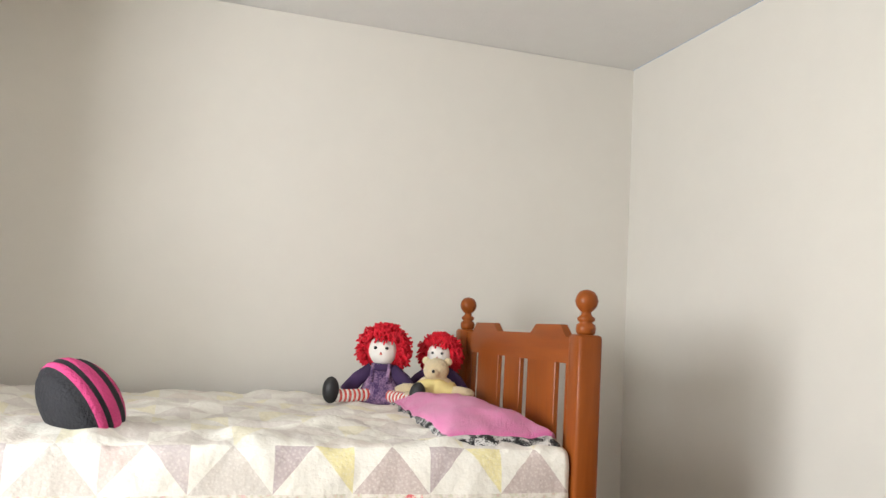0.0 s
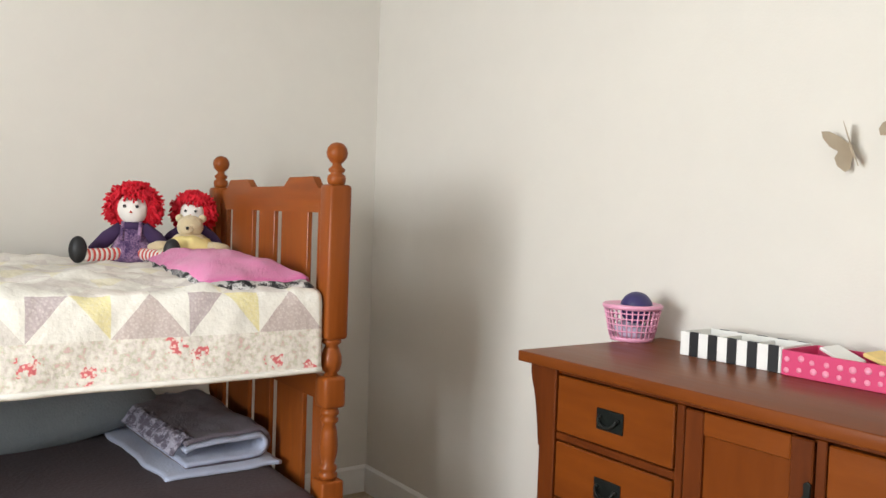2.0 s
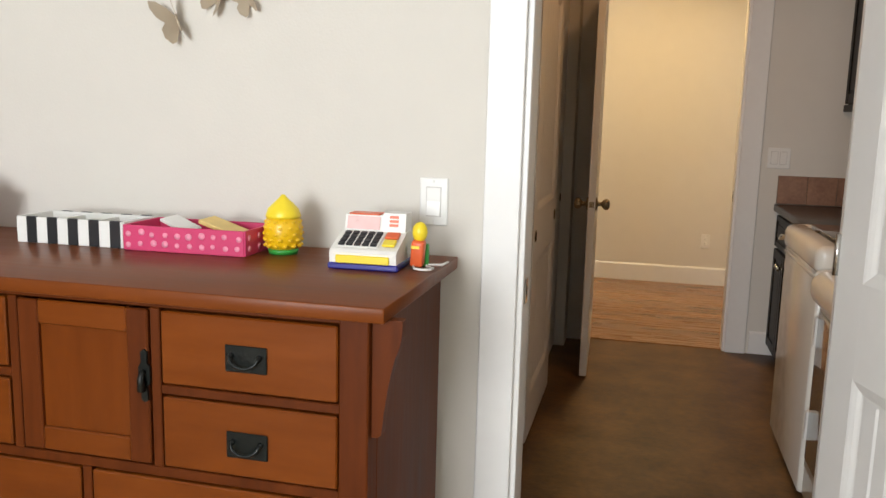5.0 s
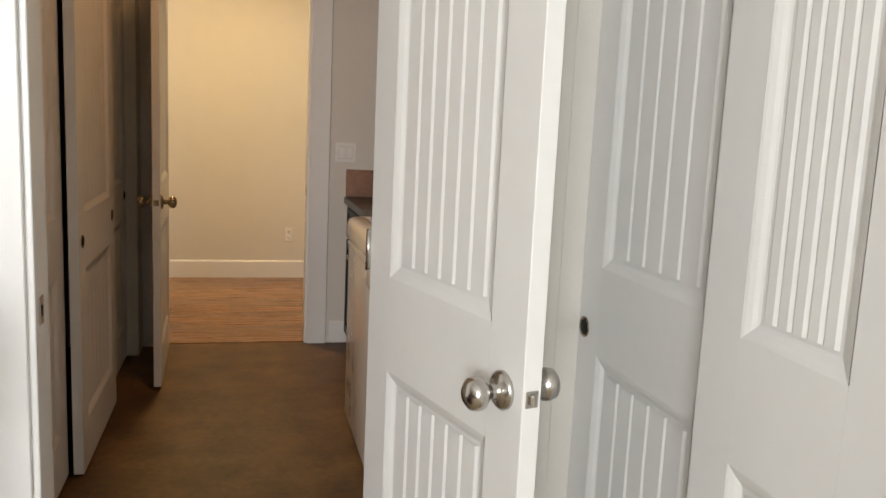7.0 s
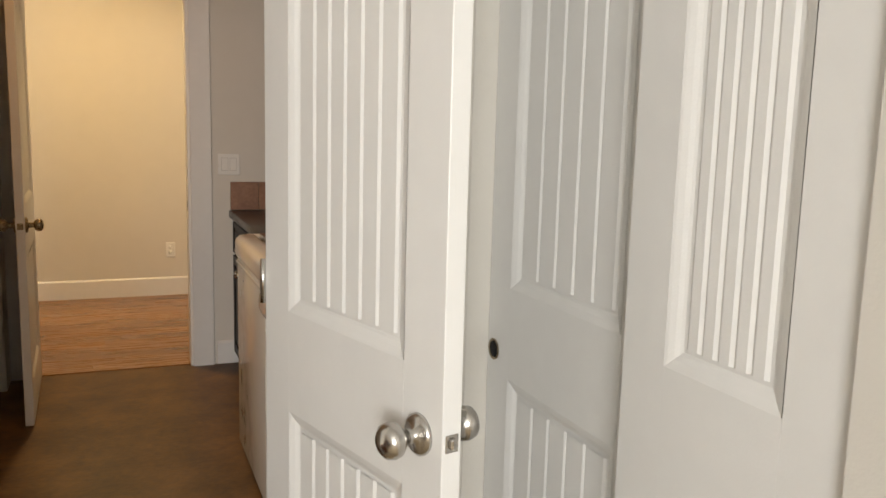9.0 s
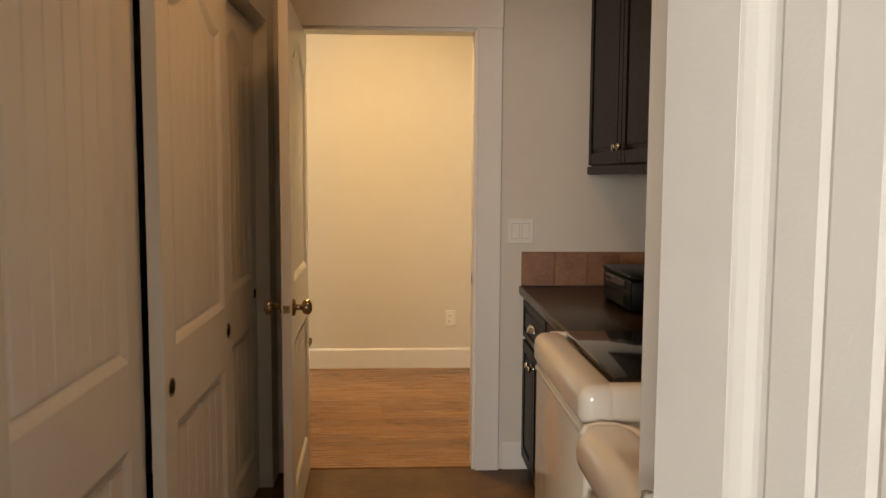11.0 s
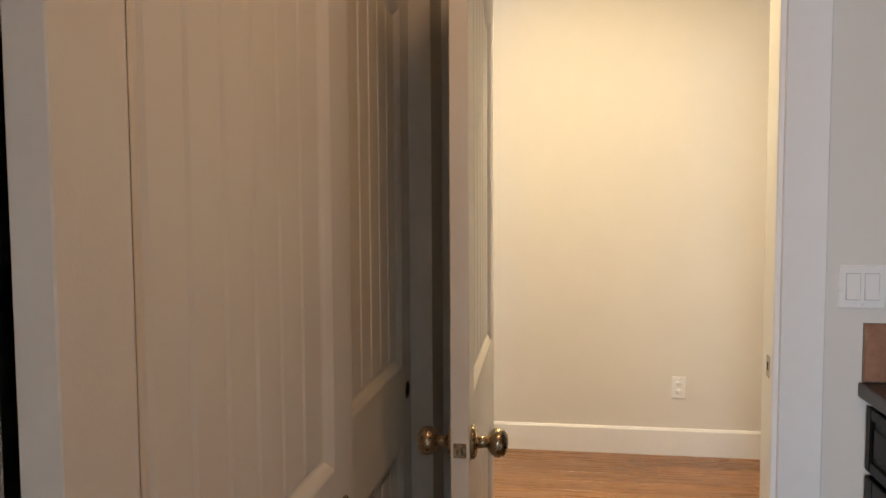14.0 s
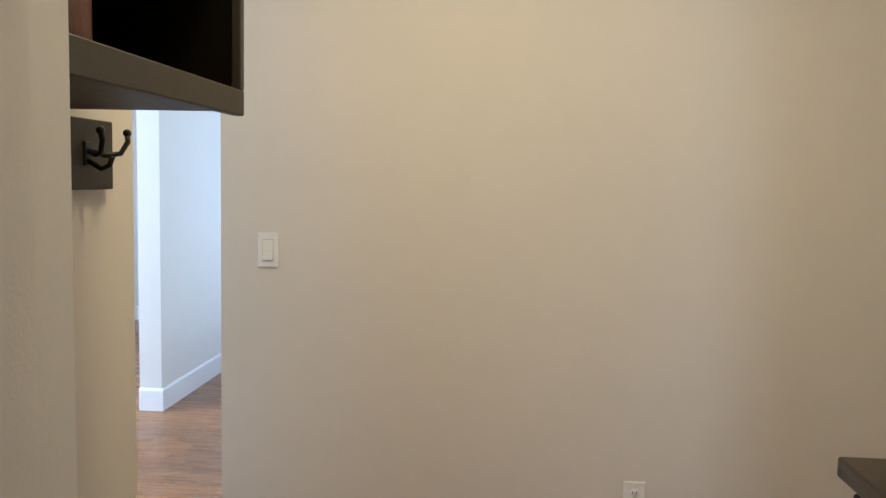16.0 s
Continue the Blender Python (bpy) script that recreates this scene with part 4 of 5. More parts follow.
    L.new(uv.outputs[0], rose.inputs["Vector"])
    wob = math_("ADD", rose.outputs["Distance"], math_("MULTIPLY", math_("SUBTRACT", n1.outputs[0], 0.5), 0.9))
    isrose = math_("LESS_THAN", wob, 0.115)
    petals = mix(math_("LESS_THAN", pn.outputs["Distance"], 0.34), (0.68, 0.16, 0.17), (0.82, 0.56, 0.50))
    border = mix(isrose, r1.outputs[0], petals)
    inb = math_("LESS_THAN", V, 0.120)
    col = mix(inb, patch, border)
    L.new(col, b.inputs["Base Color"])
    wv = N.new("ShaderNodeTexNoise")
    wv.inputs["Scale"].default_value = 60
    L.new(uv.outputs[0], wv.inputs["Vector"])
    bp = N.new("ShaderNodeBump")
    bp.inputs["Strength"].default_value, bp.inputs["Distance"].default_value = 0.5, 0.006
    L.new(wv.outputs[0], bp.inputs["Height"])
    L.new(bp.outputs[0], b.inputs["Normal"])
    return mt


QY0, QY1 = -2.92, -0.905
QD = 0.235     # drop of the front edge


def quilt_point(u, v):
    """u along the bed, v from the front hem (0) over the edge to the wall (1)."""
    y = QY0 + (QY1 - QY0) * u
    s = v * (QD + 1.16)
    wv = 0.010 * noise.noise((y * 5, s * 4, 0)) + 0.007 * noise.noise((y * 14, s * 12, 3)) + 0.003 * noise.noise((y * 32, s * 26, 8))
    r = 0.035
    if s < QD - r:
        x = -2.478 + 0.006 * math.sin(y * 9) * (1 - s / QD) + wv * 0.8 + 0.012 * (1 - s / QD)
        z = 0.893 + s
    elif s < QD + r * 0.57:
        a = (s - (QD - r)) / r
        x = -2.478 - r + r * math.cos(a) + wv * 0.8
        z = 0.893 + QD - r + r * math.sin(a) + wv
    else:
        k = s - QD - r * 0.57
        x = -2.478 - r - k
        z = 0.893 + QD + 0.016 * min(1, k / 0.2) + wv * 1.3 + 0.012 * noise.noise((y * 3, k * 3, 9)) + 0.026 * max(0, noise.noise((y * 6, k * 9, 5)))
    return (x, y, z)


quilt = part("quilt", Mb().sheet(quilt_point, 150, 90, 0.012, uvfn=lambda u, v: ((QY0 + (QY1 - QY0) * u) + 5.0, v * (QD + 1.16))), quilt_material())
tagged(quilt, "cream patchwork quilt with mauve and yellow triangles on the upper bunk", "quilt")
part("binding", Mb().tube([quilt_point(i / 80, 0.0) for i in range(81)], 0.009, 6), mat("white_binding", (0.80, 0.77, 0.71), 0.9, var=0.05, bump=0.3), quilt, "white bound hem")

# pink fleece blanket with a black and white edge
PINKF = mat("pink_fleece", (0.70, 0.15, 0.38), 0.95, var=0.10, scale=9, bump=0.8, bscale=180, sheen=0.4)
ZEB = mat("black_white_print", (0.60, 0.58, 0.56), 0.9, scale=34, dark=(0.012, 0.012, 0.014), spread=(0.50, 0.53), bump=0.2)


def fleece_point(u, v, off=0.0, grow=0.0):
    # corners: towards the dolls, front, beside the head post, back by the headboard
    a, b2, c, d = Vector((-3.32, -1.185, 0)), Vector((-2.545, -1.235, 0)), Vector((-2.555, -0.915, 0)), Vector((-3.42, -0.915, 0))
    u2, v2 = -grow + u * (1 + 2 * grow), -grow + v * (1 + grow)
    p = (a * (1 - u2) + b2 * u2) * (1 - v2) + (d * (1 - u2) + c * u2) * v2
    edge = min(u, 1 - u, v, 1 - v)
    z = 1.160 + 0.052 * min(1, edge / 0.3) ** 0.6 + 0.014 * noise.noise((p.x * 8, p.y * 10, 2)) + 0.006 * noise.noise((p.x * 22, p.y * 22, 7)) - 0.026 * max(0, (u - 0.75) / 0.25) * (1 - 0.6 * v) + off
    return (p.x + 0.01 * noise.noise((p.y * 12, 1, 1)), p.y + 0.012 * noise.noise((p.x * 12, 5, 1)), z)


fb = thing("fleece_blanket", "pink fleece blanket with a zebra-print edge, folded by the headboard", "blanket")
part("fleece", Mb().sheet(fleece_point, 44, 30, 0.014), PINKF, fb)
part("printed_edge", Mb().sheet(lambda u, v: fleece_point(u, v, -0.017, 0.045), 44, 30, 0.010), ZEB, fb)

# padded black and pink helmet
PADP = mat("pink_knit", (0.58, 0.055, 0.20), 0.85, var=0.12, scale=14, bump=0.5)
PADK = mat("black_knit", (0.012, 0.012, 0.016), 0.8, var=0.2, scale=14, bump=0.4)
hb = Mb()
right, toward = Vector((0.30, 0.95, 0)), Vector((0.95, -0.30, 0))
long_ax = (right * 0.64 + Vector((0, 0, -0.77))).normalized()
axis = ((right * -0.77 + Vector((0, 0, -0.64))) * 0.60 + toward * 0.80).normalized()
side_ax = axis.cross(long_ax).normalized()
long_ax = side_ax.cross(axis).normalized()
hm = Matrix.Translation((-2.655, -2.150, 1.190)) @ Matrix((long_ax, side_ax, axis)).transposed().to_4x4()
n_s, n_a = 28, 40
vs, fs, ms = [], [], []
for j in range(n_s + 1):
    th = math.pi * j / n_s
    for i in range(n_a):
        a = 2 * math.pi * i / n_a
        band = math.cos(th)
        groove = 1 - 0.05 * max(0, math.cos(band * 15.0)) ** 6
        vs.append(hm @ Vector((0.130 * math.sin(th) * math.cos(a) * groove, 0.092 * math.sin(th) * math.sin(a) * groove, (0.075 if band > 0 else 0.105) * band)))
for j in range(n_s):
    for i in range(n_a):
        fs.append((j * n_a + i, (j + 1) * n_a + i, (j + 1) * n_a + (i + 1) % n_a, j * n_a + (i + 1) % n_a))
        bnd = math.cos(math.pi * (j + 0.5) / n_s)
        ms.append(1 if bnd > 0.34 or -0.16 < bnd < -0.04 or -0.60 < bnd < -0.46 or bnd < -0.85 else 0)
hb.v += [tuple(p) for p in vs]
hb.f += fs
hb.m += ms
hb.s += [True] * len(fs)
hl = thing("padded_helmet", "black and pink padded soft helmet lying on the quilt", "helmet")
part("shell", hb, [PADP, PADK], hl)

# dolls and bear: one plain mesh each
YARN = mat("red_yarn", (0.84, 0.012, 0.035), 0.9, var=0.2, scale=40, bump=0.9, bscale=220)
LINEN = mat("white_doll_cloth", (0.80, 0.77, 0.72), 0.9, var=0.03)
PURP = mat("purple_print_cloth", (0.36, 0.22, 0.36), 0.9, scale=30, dark=(0.055, 0.025, 0.10), spread=(0.42, 0.60), bump=0.3)
VIOL = mat("violet_cloth", (0.05, 0.024, 0.085), 0.9, var=0.12)
STRI = mat("red_stripe_cloth", (0.66, 0.10, 0.08), 0.9, var=0.05)


def rag_doll(x, y, z, s, turn, with_legs=True):
    mb = Mb()
    m = pose(x, y, z, 0, 0, turn) @ Matrix.Scale(s, 4)
    # faces local -y
    hz = 0.192
    mb.ball((0, -0.006, hz), 0.054, 0.050, 0.058, n=14, mi=1, m=m)
    rg2 = random.Random(int(s * 100))
    for i in range(1500):
        a = rg2.uniform(0, 2 * math.pi)
        el = rg2.uniform(-0.95, 1.5)
        d = Vector((math.cos(a) * math.cos(el), math.sin(a) * math.cos(el), math.sin(el)))
        if d.y < -0.30 and d.z < 0.50 + rg2.uniform(0, 0.12) and abs(d.x) < 0.74:
            continue
        p = Vector((d.x * 0.082, 0.012 + d.y * 0.056, hz + 0.006 + d.z * 0.074))
        t = Vector((rg2.uniform(-0.014, 0.014), rg2.uniform(-0.014, 0.014), rg2.uniform(-0.020, 0.008)))
        if d.y < -0.30 and d.z > 0.4:
            t += Vector((0, -0.010, -0.018))
        mb.tube([m @ p, m @ (p + t * 0.5 + d * 0.013), m @ (p + t + d * 0.014)], 0.0042 * s, 4, mi=0)
    mb.ball((0, 0.020, hz + 0.008), 0.086, 0.052, 0.076, n=14, mi=0, m=m, bumps=0.08, freq=70)
    mb.lathe([(0.0, 0.0), (0.088, 0.0), (0.086, 0.03), (0.062, 0.08), (0.046, 0.125), (0.030, 0.142), (0.0, 0.144)], n=20, mi=2, m=m @ Matrix.Diagonal((1, 0.8, 1, 1)))
    mb.lathe([(0.0, 0.118), (0.046, 0.118), (0.040, 0.138), (0.026, 0.150), (0.0, 0.151)], n=16, mi=3, m=m)
    for sx in (-1, 1):
        mb.tube([m @ Vector((sx * 0.035, -0.005, 0.120)), m @ Vector((sx * 0.085, -0.015, 0.085)), m @ Vector((sx * 0.125, -0.035, 0.035))], 0.027 * s, 10, mi=3, r2=0.026 * s)
        mb.ball((sx * 0.130, -0.042, 0.026), 0.02, n=8, mi=1, m=m)
        mb.ball((sx * 0.021, -0.0530, hz + 0.008), 0.0062, 0.004, 0.0062, n=6, mi=4, m=m)
        # pinafore straps
        mb.tube([m @ Vector((sx * 0.030, -0.044, 0.075)), m @ Vector((sx * 0.030, -0.040, 0.110)), m @ Vector((sx * 0.030, -0.022, 0.142))], 0.008 * s, 6, mi=2)
        if with_legs:
            e = Vector((sx * 0.140, -0.125, 0.026))
            st = Vector((sx * 0.035, -0.04, 0.030))
            for k in range(15):
                p0, p1 = st.lerp(e, k / 15), st.lerp(e, (k + 1) / 15)
                mb.tube([m @ p0, m @ p1], 0.023 * s, 10, mi=5 if k % 2 else 1)
            mb.ball(e + Vector((sx * 0.014, -0.012, 0.020)), 0.030, 0.026, 0.047, n=12, mi=4, m=m)
    mb.lathe([(0.0, 0.0), (0.007, 0.0), (0.0, 0.011)], (0, -0.055, hz - 0.016), n=3, mi=5, m=m)
    return mb


DOLLM = [YARN, LINEN, PURP, VIOL, BLK, STRI]
tagged(part("rag_doll", rag_doll(-3.39, -1.212, 1.150, 1.0, 66), DOLLM), "rag doll with red yarn hair sitting on the quilt", "doll", group="rag dolls")
tagged(part("rag_doll", rag_doll(-3.40, -0.992, 1.168, 0.86, 60, False), DOLLM), "smaller rag doll with red yarn hair behind the plush bear", "doll", group="rag dolls")
BEAR = mat("cream_plush", (0.76, 0.62, 0.38), 0.95, var=0.08, scale=30, bump=0.8, bscale=260, sheen=0.3)
br = Mb()
bmx = pose(-3.29, -1.035, 1.165, 0, 0, 62)
br.ball((0, 0, 0.045), 0.070, 0.055, 0.058, n=16, m=bmx, bumps=0.10, freq=50)
br.ball((0, -0.014, 0.118), 0.046, 0.040, 0.042, n=16, m=bmx, bumps=0.08, freq=60)
for sx in (-1, 1):
    br.ball((sx * 0.040, 0, 0.148), 0.015, 0.010, 0.015, n=8, m=bmx)
    br.ball((sx * 0.092, -0.028, 0.040), 0.052, 0.032, 0.026, n=14, m=bmx, bumps=0.10, freq=50)
    br.ball((sx * 0.070, -0.070, 0.016), 0.040, 0.045, 0.026, n=14, m=bmx, bumps=0.10, freq=50)
br.ball((0, -0.050, 0.108), 0.020, 0.016, 0.016, n=10, m=bmx)
br.ball((0, -0.066, 0.114), 0.006, n=6, m=bmx, mi=1)
br.ball((0, -0.012, 0.042), 0.084, 0.062, 0.046, n=18, m=bmx, mi=2, bumps=0.16, freq=34)
tagged(part("plush_bear", br, [BEAR, BLK, mat("yellow_bib", (0.80, 0.66, 0.28), 0.9, var=0.06)]), "cream plush bear in yellow sitting before the dolls", "plush toy")

# lower bunk: dark sheet and folded blankets
PLUM = mat("dark_plum_sheet", (0.050, 0.024, 0.026), 0.85, var=0.12, scale=4, bump=0.25, bscale=90, sheen=0.05)


def sheet_point(u, v):
    y = -2.88 + (-0.885 + 2.88) * u
    s = v * 1.46
    end = max(0, (u - 0.965) / 0.035)
    fold = 0.012 * math.sin(y * 42 + 1.5 * math.sin(y * 9)) + 0.010 * noise.noise((y * 11, s * 3, 0))
    if s < 0.40:
        k = 1 - s / 0.40
        x, z = -2.464 + 0.024 * k + fold * (0.10 + k * 0.55), 0.118 + s
    elif s < 0.46:
        a = (s - 0.40) / 0.06 * math.pi / 2
        x, z = -2.464 - 0.04 + 0.04 * math.cos(a) + fold * 0.15 * math.cos(a), 0.518 + 0.018 * math.sin(a)
    else:
        x, z = -2.504 - (s - 0.46), 0.536 + 0.006 * noise.noise((y * 4, s * 4, 2))
    return (x, y - 0.03 * end * (1 - min(1, s / 0.4)), z - 0.05 * end * end)


tagged(part("dark_sheet", Mb().sheet(sheet_point, 110, 60, 0.006), PLUM), "dark plum sheet hanging over the edge of the lower bunk", "bed sheet")
LILA = mat("grey_lilac_velour", (0.17, 0.145, 0.175), 0.95, var=0.15, scale=10, bump=0.5, bscale=140, sheen=0.1)
PALEB = mat("pale_blue_fleece", (0.46, 0.50, 0.64), 0.95, var=0.06, scale=10, bump=0.4, sheen=0.3)
LACE = mat("embossed_velour", (0.44, 0.42, 0.50), 0.95, scale=40, dark=(0.15, 0.13, 0.17), spread=(0.47, 0.53), bump=0.9, bscale=60)


def spread_point(u, v):
    """The single lowest layer, laid a little askew."""
    x = -3.46 + 0.72 * u + 0.012 * noise.noise((v * 5, 2, u))
    y = -1.315 + 0.045 * u + (0.40 - 0.03 * u) * v + 0.012 * noise.noise((u * 6, 4, v))
    return (x, y, 0.551 + 0.006 * noise.noise((x * 8, y * 8, 1)))


def turned_fold(rad, z_mid, x0, x1, y_open, y_turn):
    """A layer that runs to the headboard, turns over with a round edge and comes back on top."""
    flat = y_turn - y_open

    def f(u, v):
        x = x0 + (x1 - x0) * u
        s = v * (2 * flat + math.pi * rad)
        if s < flat:
            y, z = y_open + s, z_mid - rad
        elif s < flat + math.pi * rad:
            a = (s - flat) / rad
            y, z = y_turn + rad * math.sin(a), z_mid - rad * math.cos(a)
        else:
            y = y_turn - (s - flat - math.pi * rad)
            z = z_mid + rad - 0.010 * ((y_turn - y) / flat) ** 2 * (0.4 + 0.6 * u)
        skew = 0.06 * (1 - u) * (y_turn - y) / flat
        return (x + 0.02 * (y_turn - y) / flat + 0.008 * noise.noise((y * 14, z * 9, 3)), y - skew * 0.6, z + (0.012 * noise.noise((x * 7, y * 9, 2)) + 0.005 * noise.noise((x * 19, y * 21, 6))) * min(1, v * 3))
    return f


def ruffle_point(u, v):
    """Gathered edge lying along the open side of the fold and round its far end."""
    if u < 0.74:
        k = u / 0.74
        bx, by, ox, oy = -2.80 - 0.56 * k, -1.185 - 0.035 * k, 0.10, -1.0
    else:
        k = (u - 0.74) / 0.26
        bx, by, ox, oy = -3.36 - 0.06 * math.sin(k * 1.5), -1.22 + 0.26 * k, -1.0, -0.35 * (1 - k)
    gather = math.sin(u * 92 + 2.0 * math.sin(u * 17))
    w = 0.075 * (v - 0.35) + 0.008 * gather * abs(v - 0.35) * 2
    return (bx + ox * w, by + oy * w, 0.640 - 0.05 * max(0, v - 0.35) ** 1.4 * 1.6 + 0.010 * gather * (0.25 + abs(v - 0.35)) + 0.012 * (1 - abs(2 * v - 1)) + 0.008 * noise.noise((u * 40, v * 6, 1)))


fb2 = thing("folded_blanket", "grey-lilac velour blanket with pale blue lining, folded on the lower bunk", "blanket")
part("bottom_layer", Mb().sheet(spread_point, 40, 26, 0.012), PALEB, fb2)
part("lining", Mb().sheet(turned_fold(0.024, 0.598, -3.42, -2.79, -1.20, -0.962), 40, 50, 0.012), PALEB, fb2)
part("outer_layer", Mb().sheet(turned_fold(0.038, 0.600, -3.43, -2.805, -1.195, -0.962), 44, 60, 0.013), LILA, fb2)
part("gathered_edge", Mb().sheet(ruffle_point, 150, 12, 0.006), LACE, fb2)

tagged(part("dark_plush_toy", Mb().ball((0, 0, 0.06), 0.075, 0.06, 0.06, n=12, bumps=0.15, freq=40).ball((0.02, 0.02, 0.135), 0.05, 0.045, 0.045, n=12, bumps=0.15, freq=40).ball((0.03, -0.05, 0.03), 0.05, 0.05, 0.035, n=10, mi=1, bumps=0.15, freq=40), [PADK, SHEETG], at=pose(-3.28, -1.87, 0.535)), "dark plush toy lying on the lower bunk sheet", "toy")

# strike plates on the jambs
for nm, m in (("strike_plate", pose(DX0 + 0.021, 0.045, 0.925)), ("strike_plate", pose(FX1 - 0.021, 2.985, 0.935, 0, 0, 180))):
    ob = thing(nm, "satin metal strike plate on the white door jamb", "strike plate", m)
    part("plate", Mb().box(-0.0005, -0.016, -0.03, 0.0015, 0.016, 0.03, 0.0005), NICKEL, ob)
    part("latch_hole", Mb().box(0.001, -0.007, -0.011, 0.002, 0.007, 0.011), BLACK, ob)

# ---- laundry things ----


def raised_door(name, parent, x0, y0, z0, y1, z1, m=DARKCAB):
    """A framed cabinet front on the plane x = x0, facing -x."""
    d = part(name, Mb().box(x0 + 0.006, y0, z0, x0 + 0.018, y1, z1), m, parent)
    w = 0.052 if z1 - z0 > 0.25 else 0.030
    for q in ((y0, z0, y0 + w, z1), (y1 - w, z0, y1, z1)):
        part("stile", Mb().box(x0 - 0.002, q[0], q[1], x0 + 0.012, q[2], q[3], 0.003), m, d)
    for q in ((y0 + w, z0, y1 - w, z0 + w), (y0 + w, z1 - w, y1 - w, z1)):
        part("rail", Mb().box(x0 - 0.0015, q[0], q[1], x0 + 0.012, q[2], q[3], 0.003), m, d)
    part("raised_field", Mb().box(x0 + 0.001, y0 + w + 0.016, z0 + w + 0.016, x0 + 0.010, y1 - w - 0.016, z1 - w - 0.016, 0.006), m, d)
    return d


def round_knob(parent, x, y, z):
    part("knob", Mb().lathe([(0.0, -0.030), (0.010, -0.029), (0.015, -0.022), (0.013, -0.016), (0.006, -0.013), (0.005, -0.004), (0.009, 0.0), (0.0, 0.0)], (x, y, z), "x", 16), NICKEL, parent)


def cup_pull(parent, x, y, z):
    vs, fs = [], []
    n = 10
    for j in range(n + 1):
        th = math.pi / 2 * j / n
        for i in range(n + 1):
            a = math.pi * i / n
            vs.append((x - 0.026 * math.sin(a) * math.cos(th * 0.9) - 0.001, y - 0.045 * math.cos(a) * (0.55 + 0.45 * math.cos(th)), z - 0.012 + 0.03 * math.sin(th)))
    for j in range(n):
        for i in range(n):
            fs.append((j * (n + 1) + i, j * (n + 1) + i + 1, (j + 1) * (n + 1) + i + 1, (j + 1) * (n + 1) + i))
    mb = Mb()
    mb.add(vs, fs, 0, True)
    part("cup_pull", mb, NICKEL, parent, "satin nickel cup pull")


CXF = 0.468    # face of the base cabinets
for y0, y1 in ((1.72, 2.325), (2.33, 2.93)):
    bc = thing("base_cabinet", "dark espresso base cabinet with raised panels and nickel hardware", "cabinet", group="laundry base cabinets")
    part("body", Mb().box(CXF + 0.018, y0, 0.10, 1.068, y1, 0.868), DARKCAB, bc)
    part("toe_kick", Mb().box(CXF + 0.075, y0, FZ, 1.068, y1, 0.10), BLACK, bc)
    mid = (y0 + y1) / 2
    d = raised_door("drawer_front", bc, CXF, y0 + 0.01, 0.68, y1 - 0.01, 0.85)
    cup_pull(d, CXF - 0.002, mid, 0.765)
    for a, b2, ky in ((y0 + 0.01, mid - 0.002, mid - 0.035), (mid + 0.002, y1 - 0.01, mid + 0.035)):
        d = raised_door("cabinet_door", bc, CXF, a, 0.115, b2, 0.665)
        round_knob(d, CXF - 0.002, ky, 0.60)
ct = thing("laundry_counter", "dark brown stone-look counter over the base cabinets", "counter")
part("worktop", Mb().box(0.448, 1.69, 0.870, 1.069, 2.9385, 0.910, 0.006, seg=2), GRANITE, ct)
bs = thing("tile_backsplash", "low terracotta slate tile backsplash behind the counter", "backsplash")
part("bedding_far", Mb().box(0.458, 2.931, 0.911, 1.068, 2.939, 1.066), GROUT, bs)
part("bedding_side", Mb().box(1.060, 1.69, 0.911, 1.0695, 2.931, 1.066), GROUT, bs)
tl = Mb().box(-0.0745, -0.004, -0.0765, 0.0745, 0.003, 0.0765, 0.002).mesh("tile", TILE)
for i in range(4):
    ob = new("tile", tl)
    ob.parent, ob.matrix_basis = bs, pose(0.459 + 0.0755 + i * 0.1515, 2.930, 0.9885)
for i in range(8):
    ob = new("tile", tl)
    ob.parent, ob.matrix_basis = bs, pose(1.059, 2.922 - 0.0755 - i * 0.1515, 0.9885, 0, 0, 90)
for y0, y1, kn in ((1.755, 2.936, (2.335, 2.41)), (0.95, 1.745, (1.31, 1.45))):
    uc = thing("wall_cabinet", "dark espresso wall cabinet with raised-panel doors and nickel knobs", "cabinet", group="laundry wall cabinets")
    xf = 0.757
    part("body", Mb().box(xf + 0.018, y0, 1.452, 1.069, y1, 2.36), DARKCAB, uc)
    part("light_rail", Mb().box(xf - 0.004, y0, 1.420, xf + 0.022, y1, 1.456, 0.003), DARKCAB, uc)
    part("crown", Mb().prism([(xf + 0.018, 2.36), (xf - 0.03, 2.41), (xf - 0.03, 2.43), (1.069, 2.43), (1.069, 2.36)], y0, y1, "y"), DARKCAB, uc)
    mid = (kn[0] + kn[1]) / 2
    for a, b2, ky in ((y0 + 0.012, mid - 0.002, mid - 0.035), (mid + 0.002, y1 - 0.012, mid + 0.035)):
        d = raised_door("cabinet_door", uc, xf, a, 1.462, b2, 2.35)
        round_knob(d, xf - 0.002, ky, 1.525)

# printer with a sheet of paper
pr = thing("printer", "black printer with an upright paper sheet on the counter", "printer")
part("body", Mb().box(0.745, 2.155, 0.916, 1.02, 2.565, 1.032, 0.010, seg=2), BLACKP, pr)
part("lid", Mb().box(0.742, 2.151, 1.033, 1.022, 2.569, 1.050, 0.006, seg=2), BLACKP, pr)
part("control_strip", Mb().box(0.739, 2.22, 0.995, 0.746, 2.50, 1.024, 0.002), GLASSB, pr)
for k in range(3):
    part("button", Mb().lathe([(0.0, -0.003), (0.005, -0.003), (0.005, 0.002)], (0.739, 2.44 + 0.025 * k, 1.01), "x", 10), IRON, pr)
